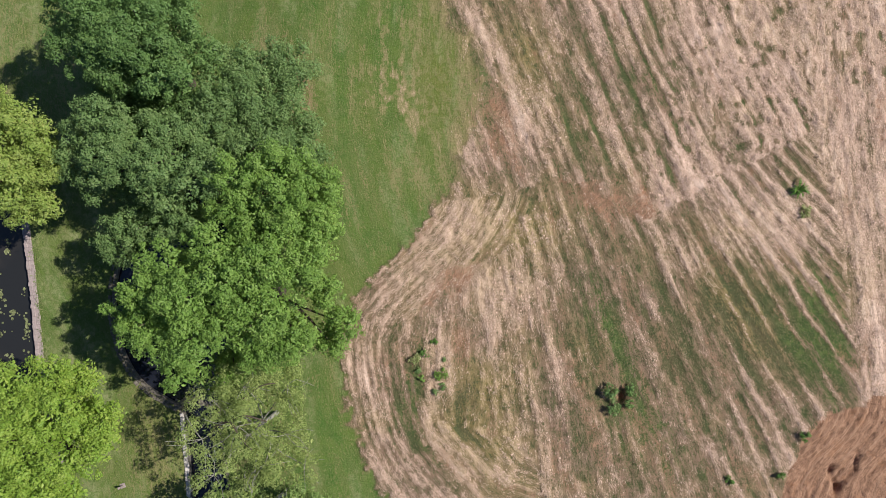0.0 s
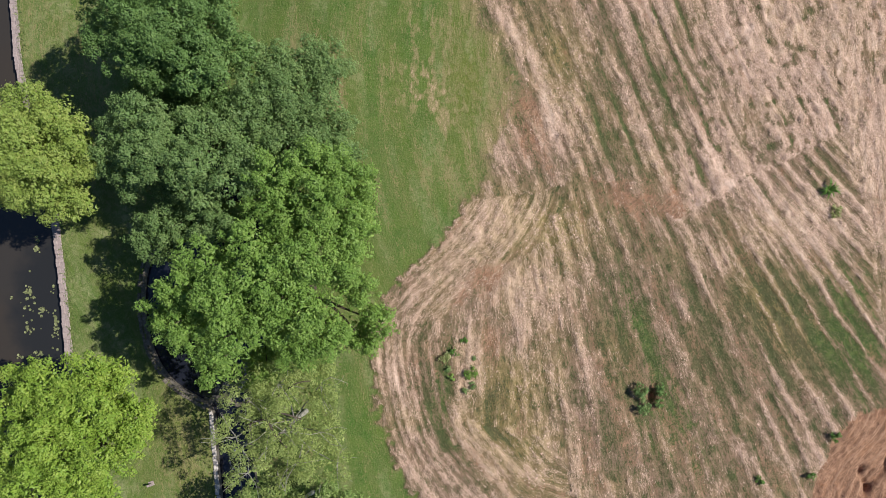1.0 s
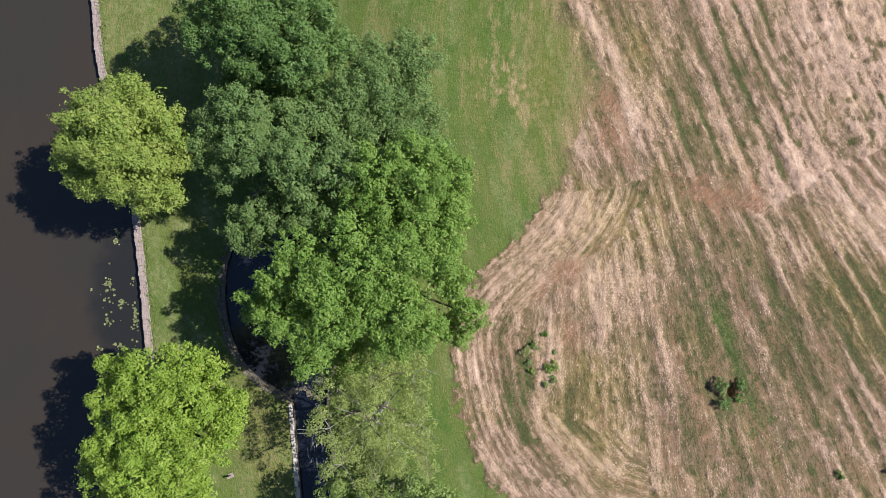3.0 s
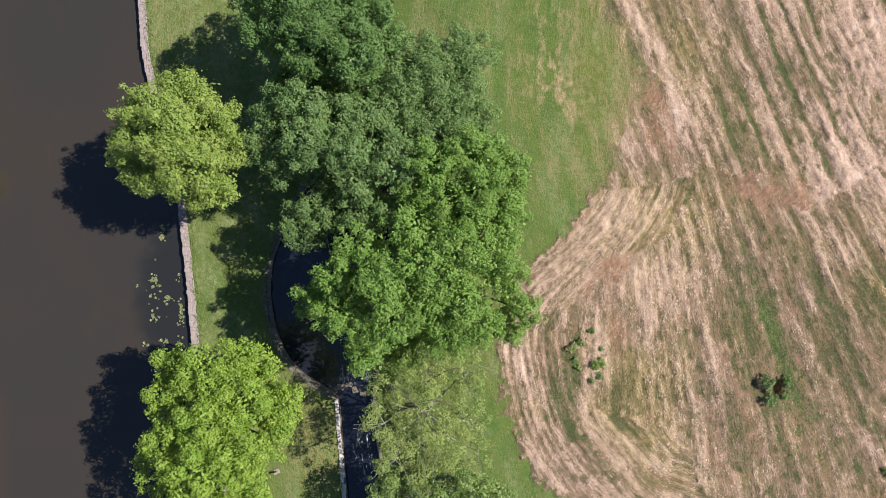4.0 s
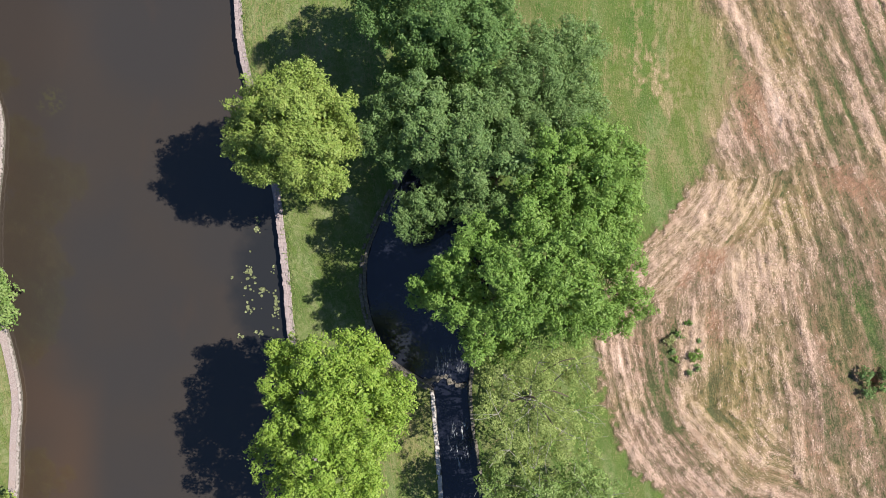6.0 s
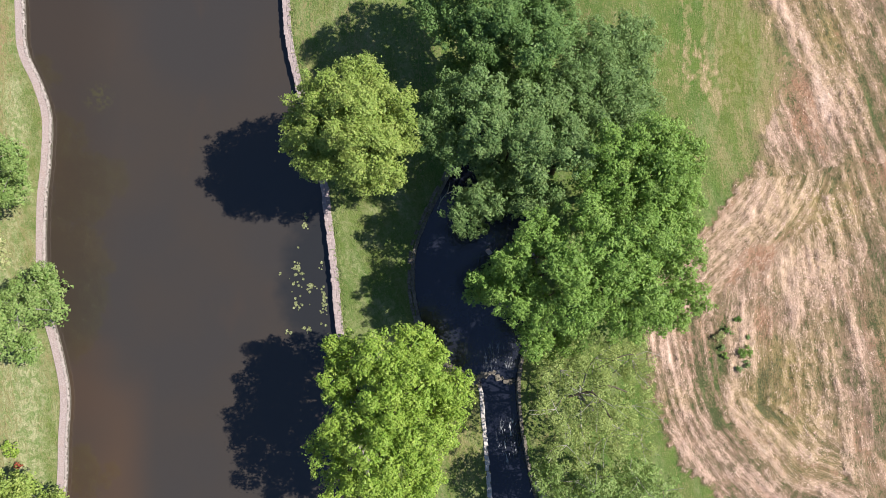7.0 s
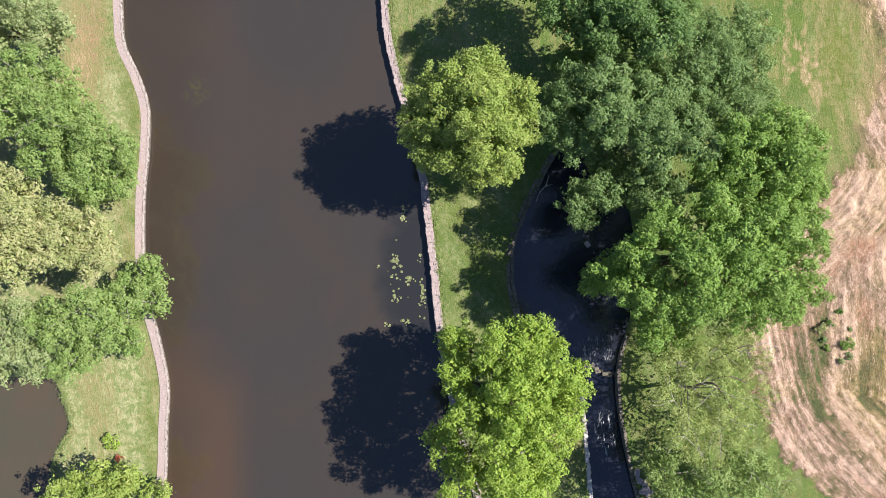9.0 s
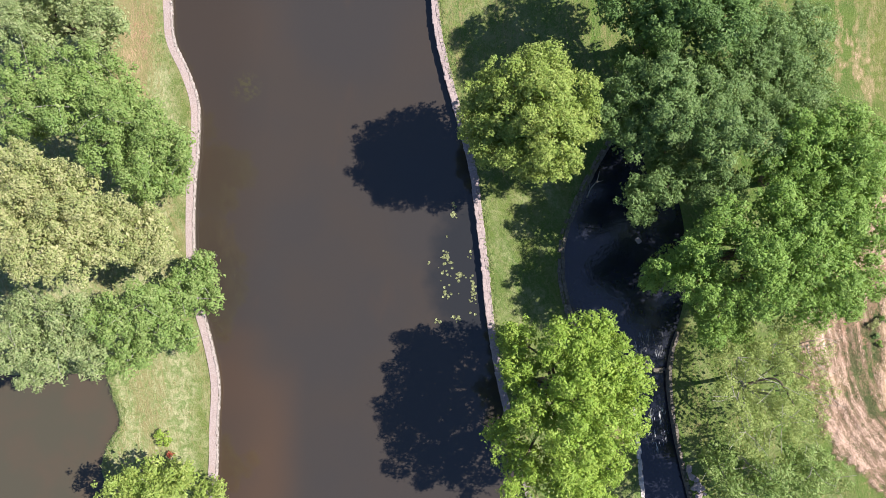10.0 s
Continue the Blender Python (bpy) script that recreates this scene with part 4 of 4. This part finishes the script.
tree("tree", "olive-green leafy tree beside the gravel path",
     [(-52.3, 8.1, 7.1, 1.7), (-50.0, 8.8, 6.7, 1.5), (-50.0, 6.2, 8.4, 1.6), (-48.3, 8.3, 6.1, 1.3), (-47.5, 5.9, 8.5, 1.5), (-45.8, 5.7, 8.1, 1.4), (-45.0, 4.7, 6.8, 1.2), (-52.8, 5.8, 7.2, 1.5), (-48.4, 4.2, 7.7, 1.4), (-46.7, 3.7, 6.7, 1.4), (-44.9, 3.9, 4.6, 0.7), (-45.6, 2.7, 4.5, 1.0), (-46.8, 2.0, 4.9, 1.1)],
     LEAF_OLIVE, GREY_BARK, leaf=0.136, density=0.9, twigs=16, foot=(-49.2, 5.6))
tree("tree", "pale olive tree with cream-coloured leaf tips",
     [(-52.2, 2.9, 8.1, 1.6), (-51.9, 0.6, 9.1, 1.6), (-50.4, 2.2, 8.7, 1.4), (-49.5, 0.0, 9.1, 1.6), (-48.2, 0.5, 6.7, 1.4), (-48.0, -1.1, 7.7, 1.5), (-46.5, -0.1, 6.1, 1.3), (-46.1, -1.7, 6.3, 1.3), (-50.4, -1.8, 10.2, 1.5), (-51.8, -1.5, 10.2, 1.4), (-49.0, -2.3, 8.8, 1.3), (-54.1, 0.3, 9.1, 1.7)],
     LEAF_PALE, GREY_BARK, leaf=0.136, foot=(-50.2, -0.6))
tree("tree", "green tree whose branches hang over the gravel path",
     [(-44.8, -2.6, 2.8, 1.3), (-45.4, -4.0, 3.7, 1.4), (-46.6, -4.6, 5.7, 1.4), (-43.8, -4.4, 2.4, 0.7), (-44.1, -1.9, 2.6, 0.7), (-48.4, -5.5, 6.2, 1.5), (-46.2, -6.3, 4.3, 1.4), (-47.6, -7.9, 4.8, 1.3), (-45.3, -6.8, 2.9, 1.0)],
     LEAF_OLIVE, GREY_BARK, leaf=0.153, density=0.8, twigs=12, foot=(-47.3, -5.2))
tree("tree", "sage-green tree at the edge of the smaller pond",
     [(-52.8, -5.3, 5.7, 1.6), (-51.2, -7.1, 6.2, 1.5), (-53.4, -7.2, 5.7, 1.4), (-50.2, -5.2, 6.3, 1.3), (-53.1, -8.9, 5.0, 1.0), (-49.5, -7.7, 6.3, 1.2), (-55.1, -6.0, 5.1, 1.6), (-56.4, -7.9, 5.1, 1.6)],
     LEAF_SAGE, GREY_BARK, leaf=0.145, twigs=12, density=0.85, foot=(-52.0, -6.4))
tree("tree", "low yellow-green tree on the bank between the ponds",
     [(-47.5, -15.1, 3.5, 1.0), (-48.8, -15.9, 3.3, 1.3), (-45.7, -15.4, 2.6, 1.2), (-43.6, -16.4, 2.4, 1.0), (-46.4, -16.6, 4.1, 1.6)],
     LEAF_YELLOW, GREY_BARK, leaf=0.153, density=0.8, foot=(-46.9, -15.8))


# ---- shrubs and weeds ----
def shrub(name, label, x, y, wide, high, leaves, seed, count=14, category="shrub"):
    """Leafy stems fanning out of one root."""
    rnd = random.Random(seed)
    base = float(relief(np.array([x]), np.array([y]), cover(np.array([x]), np.array([y])))[0])
    ob = tagged(new(name), label, category)
    ob.location = (x, y, base)
    cs = []
    for k in range(count):
        a, r = rnd.uniform(0, 6.283), wide * math.sqrt(rnd.random())
        cs.append((math.cos(a) * r, math.sin(a) * r, high * rnd.uniform(0.45, 1.0) * (1.1 - 0.5 * r / wide)))
    for c in cs[:6]:
        part("stem", tube([(0, 0, -0.06), (c[0] * 0.4, c[1] * 0.4, c[2] * 0.55), c], 0.018, 0.006, 5), BARK, ob)
    leaf_cloud("leaves", np.array(cs), np.full(count, 0.2 * wide + 0.06), 1000, 0.12, leaves, ob, "foliage")
    return ob


for name, label, x, y, w, h, m in (
    ("weed_clump", "bright green broad-leaved weeds in dry straw", -0.3, -6.8, 0.42, 0.45, LEAF_MID),
    ("weed_clump", "small green weeds in dry straw", -0.75, -4.75, 0.2, 0.25, LEAF_WEED),
    ("weed_clump", "green weeds at the edge of bare straw", -1.38, -5.5, 0.24, 0.35, LEAF_WEED),
    ("weed_clump", "small dull green weeds in dry straw", -1.75, -6.55, 0.18, 0.25, LEAF_BLUE),
    ("weed_clump", "small green weeds in dry straw", -1.55, -7.05, 0.2, 0.3, LEAF_MID),
    ("weed_clump", "small dull green weeds in dry straw", -0.2, -7.55, 0.2, 0.3, LEAF_BLUE),
    ("weed_clump", "small dull green weeds in dry straw", -0.65, -7.85, 0.2, 0.25, LEAF_BLUE),
    ("weed_clump", "small dull green weeds in dry straw", -0.15, -5.9, 0.14, 0.2, LEAF_BLUE),
    ("bush", "dense dark green bush standing in the mown field", 10.35, -7.9, 0.5, 0.8, LEAF_BLUE),
    ("bush", "dense green bush beside a muddy hollow", 10.55, -8.9, 0.42, 0.7, LEAF_BLUE),
    ("bush", "dark green bush beside a muddy hollow", 11.7, -7.8, 0.36, 0.6, LEAF_DARK),
    ("bush", "low green bush beside a muddy hollow", 11.6, -8.7, 0.28, 0.4, LEAF_DARK),
    ("bush", "small green bush at the edge of bare earth", 22.6, -10.7, 0.35, 0.4, LEAF_WEED),
    ("weed_clump", "small green weeds on reddish ground", 17.9, -13.5, 0.25, 0.3, LEAF_WEED),
    ("weed_clump", "small green weeds at the edge of bare earth", 21.1, -13.2, 0.25, 0.3, LEAF_WEED),
    ("dry_weed", "pale dry weed stalks in cut straw", 22.9, 3.5, 0.4, 0.4, LEAF_PALE),
    ("dry_weed", "grey dead weed stalks beside green weeds", -1.95, -5.75, 0.35, 0.35, LEAF_PALE),
    ("shrub", "small bright yellow-green shrub on the pond bank", -47.65, -13.6, 0.5, 0.8, LEAF_BRIGHT),
    ("shrub", "small red-leaved shrub on the pond bank", -47.2, -14.65, 0.22, 0.5, LEAF_RED),
):
    shrub(name, label, x, y, w, h, m, int(x * 31 + y * 7), 8 + int(40 * w * w))


def spiky_plant(x, y):
    """A rosette of long arching blades."""
    base = float(relief(np.array([x]), np.array([y]), cover(np.array([x]), np.array([y])))[0])
    ob = tagged(new("spiky_plant"), "spiky green rosette plant standing in cut straw", "plant")
    ob.location = (x, y, base)
    rnd = random.Random(3)
    for k in range(22):
        a, r, h = rnd.uniform(0, 6.283), rnd.uniform(0.35, 0.85), rnd.uniform(0.12, 0.5)
        d, w = np.array([math.cos(a), math.sin(a), 0]), np.array([-math.sin(a), math.cos(a), 0]) * 0.05
        p = [np.array([0, 0, -0.03]), d * r * 0.5 + np.array([0, 0, h]), d * r + np.array([0, 0, h * 0.55])]
        v = np.array([p[0] - w, p[0] + w, p[1] + w, p[1] - w, p[2], p[1] + np.array([0, 0, -0.03])])
        part("blade", np_mesh("blade", v, np.array([(0, 1, 2), (0, 2, 3), (3, 2, 4), (0, 5, 1), (5, 4, 2), (5, 3, 4)])), LEAF_WEED, ob)


spiky_plant(22.5, 4.85)


def post(x, y):
    """A short grey post with a cap on a square base."""
    base = float(land(np.array([x]), np.array([y]))[0])
    ob = tagged(new("post"), "short grey metal post on a square base in the grass", "post")
    ob.location = (x, y, base)
    for name, size, z in (("base_plate", (0.34, 0.30, 0.06), 0.02), ("shaft", (0.09, 0.09, 0.55), 0.30), ("cap", (0.16, 0.14, 0.05), 0.59)):
        bm = bmesh.new()
        bmesh.ops.create_cube(bm, size=1)
        bmesh.ops.transform(bm, matrix=pose(0, 0, z, 0, 0, 20) @ Matrix.Diagonal((*size, 1)), verts=bm.verts)
        bmesh.ops.bevel(bm, geom=bm.edges[:], offset=0.012, segments=1, affect="EDGES")
        part(name, bm, STONE, ob)


post(-20.9, -14.0)


def fallen_branch(x, y, turn):
    """A bare forked branch lying at the water's edge."""
    ob = tagged(new("fallen_branch"), "bare pale branch lying half in the brook pool", "branch")
    ob.matrix_basis = pose(x, y, BROOK_Z + 0.02, 0, 0, turn)
    part("stem", tube(smooth_line([(0, 0, 0.06), (0.6, 0.12, 0.04), (1.3, 0.05, 0.16), (1.9, 0.25, 0.2)], 0.2), 0.05, 0.015, 6), GREY_BARK, ob)
    for a, b in (((0.6, 0.12, 0.04), (1.0, 0.55, 0.22)), ((1.1, 0.07, 0.12), (1.5, -0.3, 0.2))):
        part("side_twig", tube([a, tuple((p + q) / 2 + 0.02 for p, q in zip(a, b)), b], 0.025, 0.008, 5), GREY_BARK, ob)


fallen_branch(-20.0, 2.3, 58)


# ---- lily pads ----
def pad_mesh(r, notch):
    bm = bmesh.new()
    n = 14
    rim = [bm.verts.new((r * math.cos(notch + (6.283 - 2 * notch) * i / (n - 1)), r * 0.9 * math.sin(notch + (6.283 - 2 * notch) * i / (n - 1)), 0.012 + 0.01 * (i % 3))) for i in range(n)]
    mid = bm.verts.new((0, 0, 0.006))
    for a, b in zip(rim, rim[1:]):
        bm.faces.new((mid, a, b))
    bmesh.ops.solidify(bm, geom=bm.faces[:], thickness=0.006)
    me = bpy.data.meshes.new("lily_pad")
    bm.to_mesh(me)
    bm.free()
    me.materials.append(PAD)
    return me


pads = [pad_mesh(0.08, 0.25), pad_mesh(0.10, 0.3), pad_mesh(0.05, 0.2)]
rnd = random.Random(8)
for cx, cy, rx, ry, count in ((-29.3, -1.75, 0.40, 0.40, 24), (-28.3, -2.85, 0.40, 0.3, 18), (-27.45, -4.0, 0.30, 1.3, 30), (-29.2, -4.2, 0.4, 0.35, 9), (-28.5, -5.7, 0.35, 0.35, 11), (-28.8, 1.4, 0.3, 0.6, 15), (-29.8, -5.9, 0.3, 0.3, 5), (-27.7, -1.4, 0.2, 0.3, 5), (-30.4, -2.0, 0.2, 0.3, 3), (-29.3, -3.0, 1.3, 3.0, 26)):
    for k in range(count):
        x, y = rnd.gauss(cx, rx * 0.36), rnd.gauss(cy, ry * 0.42)
        if x < float(at(WALL_EAST, y)) - 0.2:
            ob = tagged(part("lily_pad", rnd.choice(pads), None), "round yellow-green lily pad floating on the pond", "lily pad", "lily pads on the pond")
            ob.matrix_basis = pose(x, y, POND_Z + 0.002 + 0.004 * (k % 4), 0, 0, rnd.uniform(0, 360)) @ Matrix.Diagonal((*[rnd.uniform(0.7, 1.2)] * 2, 1, 1))


# ---- rocks of the weir and the brook's bank ----
rocks = [stone_mesh("rock", 0.5, 0.38, 0.3, 90 + s, DARK_STONE) for s in range(4)]
rubble = [stone_mesh("rock", 0.42, 0.32, 0.26, 95 + s, STONE) for s in range(4)]
rnd = random.Random(5)
for k in range(44):
    t = k / 11
    if k < 12:
        x, y, z = -17.5 + 2.8 * t, -8.75 + 0.25 * math.sin(5 * t) + rnd.uniform(-0.15, 0.15), BROOK_Z + 0.04 * rnd.random()
        lab, mesh = "wet dark stone of a low weir across the brook", rocks[k % 4]
    elif k == 12:
        x, y, z = -16.6, -0.5, BROOK_Z + 0.1
        lab, mesh = "pale stone rising out of the brook pool", rubble[0]
    else:
        y = rnd.uniform(-18.6, -15.2)
        x = float(at(BROOK_EAST, y)) + 0.35 + rnd.random() ** 1.5 * (-15.0 - y) * 0.5
        z = float(land(np.array([x]), np.array([y]))[0]) + 0.1
        lab, mesh = "loose grey stone on the brook's bank", rubble[k % 4]
    ob = tagged(part("rock", mesh, None), lab, "rock", "rocks along the brook")
    s = rnd.uniform(0.5, 1.0)
    ob.matrix_basis = pose(x, y, z, rnd.uniform(-8, 8), rnd.uniform(-8, 8), rnd.uniform(0, 360)) @ Matrix.Diagonal((s, s, s, 1))


# ---- straw and grass ----
def litter(name, label, count, box, chance, length, wide, material, flat, along):
    """Many single blades lying or standing on the ground."""
    x, y = np.random.uniform(box[0], box[1], count), np.random.uniform(box[2], box[3], count)
    c = cover(x, y)
    keep = (np.random.rand(count) < chance(x, y, c)) & ~in_pond(x, y) & ~in_brook(x, y) & (west_pond(x, y) < -0.1)
    x, y, c = x[keep], y[keep], [v[keep] for v in c]
    n = len(x)
    z = relief(x, y, c)
    e = 0.05
    cx, cy = cover(x + e, y), cover(x, y + e)
    a = np.arctan2(-(cx[5] - c[5]), cy[5] - c[5]) + np.where(np.random.rand(n) < along, np.random.normal(0, 0.45, n), np.random.uniform(0, 6.28, n))
    ln = length * np.random.uniform(0.5, 1.4, n)
    w = wide * np.random.uniform(0.6, 1.5, n)
    rise = np.random.uniform(0, 1, n) * flat * ln
    dx, dy = np.cos(a), np.sin(a)
    p = np.stack([x, y, z + 0.006], 1)
    side = np.stack([-dy * w, dx * w, 0 * w], 1) / 2
    tip = p + np.stack([dx * ln, dy * ln, rise], 1)
    mid = (p + tip) / 2 + np.stack([0 * w, 0 * w, 0.25 * rise + 0.02], 1)
    v = np.stack([p, mid + side, tip, mid - side], 1).reshape(-1, 3)
    tagged(part(name, np_mesh(name, v, np.arange(4 * n).reshape(-1, 4)), material), label, "grass", kind="stuff")


def lumps(name, label, count, box, chance, size, material):
    """Many small flattened lumps on the ground."""
    x, y = np.random.uniform(box[0], box[1], count), np.random.uniform(box[2], box[3], count)
    c = cover(x, y)
    keep = np.random.rand(count) < chance(x, y, c)
    x, y, c = x[keep], y[keep], [v[keep] for v in c]
    n = len(x)
    z = relief(x, y, c)
    s = size * np.random.uniform(0.5, 1.5, n)
    corner = np.array([(1, 0, 0), (0, 1, 0), (-1, 0, 0), (0, -1, 0), (0, 0, 0.8), (0, 0, -0.3)])
    a = np.random.uniform(0, 6.28, n)
    v = corner[None] * (0.65 + 0.7 * np.random.rand(n, 6, 1)) * s[:, None, None]
    v = np.stack([v[..., 0] * np.cos(a)[:, None] - v[..., 1] * np.sin(a)[:, None], v[..., 0] * np.sin(a)[:, None] + v[..., 1] * np.cos(a)[:, None], v[..., 2]], -1)
    v += np.stack([x, y, z], 1)[:, None]
    f = np.array([(0, 1, 4), (1, 2, 4), (2, 3, 4), (3, 0, 4), (1, 0, 5), (2, 1, 5), (3, 2, 5), (0, 3, 5)])
    f = (f[None] + 6 * np.arange(n)[:, None, None]).reshape(-1, 3)
    tagged(part(name, np_mesh(name, v.reshape(-1, 3), f, False), material), label, "soil" if "earth" in label else "straw", kind="stuff")


lumps("straw_lumps", "small tufts and lumps of cut straw on the field", 52000, (3, 30, -17, 18.5), lambda x, y, c: np.clip(c[0] * 1.5 - 0.75, 0, 0.45) * c[6] * (1 - np.clip(c[2] * 1.3, 0, 1)), 0.05, HAY)
lumps("earth_clods", "loose clods of bare reddish earth", 4000, (19, 31, -18, -6), lambda x, y, c: np.clip(c[2] - 0.3, 0, 0.5), 0.045, CLOD)


def clear_of_walls(x, y):
    return ((at(WALL_WEST, y) - x > 0.62) | (x > -40)) & ((x - at(WALL_EAST, y) > 0.5) | (x < -40)) & ((at(BROOK_WEST, y) - x > 0.2) | (x - at(BROOK_EAST, y) > 0.3))


litter("straw", "cut dry straw lying in windrows on the field", 520000, (-8, 30, -17.5, 18.5), lambda x, y, c: np.clip(c[0] * 1.4 - 0.4, 0, 1) * step(wave(x, y, 0.45, 0, 2), 0.32, 0.70) * c[6] * (1 - np.clip(c[2] * 1.2, 0, 1)), 0.16, 0.020, HAY, 0.45, 0.92)
litter("grass", "short mown green grass of meadow and banks", 150000, (-56, 12, -17.5, 18.5), lambda x, y, c: np.clip(0.75 - c[0], 0, 1) * (1 - c[6]) * (1 - 0.85 * c[3]) * (1 - np.clip(1.6 * c[2], 0, 1)) * clear_of_walls(x, y), 0.12, 0.022, BLADE, 0.45, 0.6)
litter("field_grass", "dull green grass growing between the straw rows", 330000, (-7, 30, -17.5, 18.5), lambda x, y, c: np.clip(0.9 - c[0], 0, 1) * step(wave(x, y, 0.4, 1, 2), 0.35, 0.65) * c[6] * (1 - np.clip(c[2], 0, 1)), 0.12, 0.022, DULL_BLADE, 0.8, 0.6)
litter("bank_grass", "longer bright grass fringe along the pond walls", 260000, (-56, -23, -17.5, 18.5), lambda x, y, c: (np.abs(x - at(WALL_EAST, y) - 0.62) < 0.22) * wave(x, y, 0.6, 1) + (np.abs(west_pond(x, y) + 0.3) < 0.25) * 0.8, 0.22, 0.03, BLADE, 1.0, 0.2)

# ---- single stones of the walls ----
lay_stones(east_wall, WALL_EAST, (0.11, 0.35), 0.30, -0.70, caps, *SEEN, 1)
lay_stones(west_wall, WALL_WEST, (-0.03,), 0.165, -0.805, edges, *SEEN, 2)
lay_stones(brook_west, BROOK_WEST, (-0.10, -0.34), 0.37, -0.69, kerbs, -9, -1.5, 3, 0.08)
lay_stones(brook_west, BROOK_WEST, (-0.10, -0.34), 0.37, -0.71, kerbs, -1.5, 8, 9, 0.3)
lay_stones(brook_west, BROOK_WEST, (-0.14,), 0.36, -0.66, pales, -19, -9, 4)
lay_stones(brook_east, BROOK_EAST, (0.14,), 0.38, -0.66, kerbs, -19, -6.3, 6)
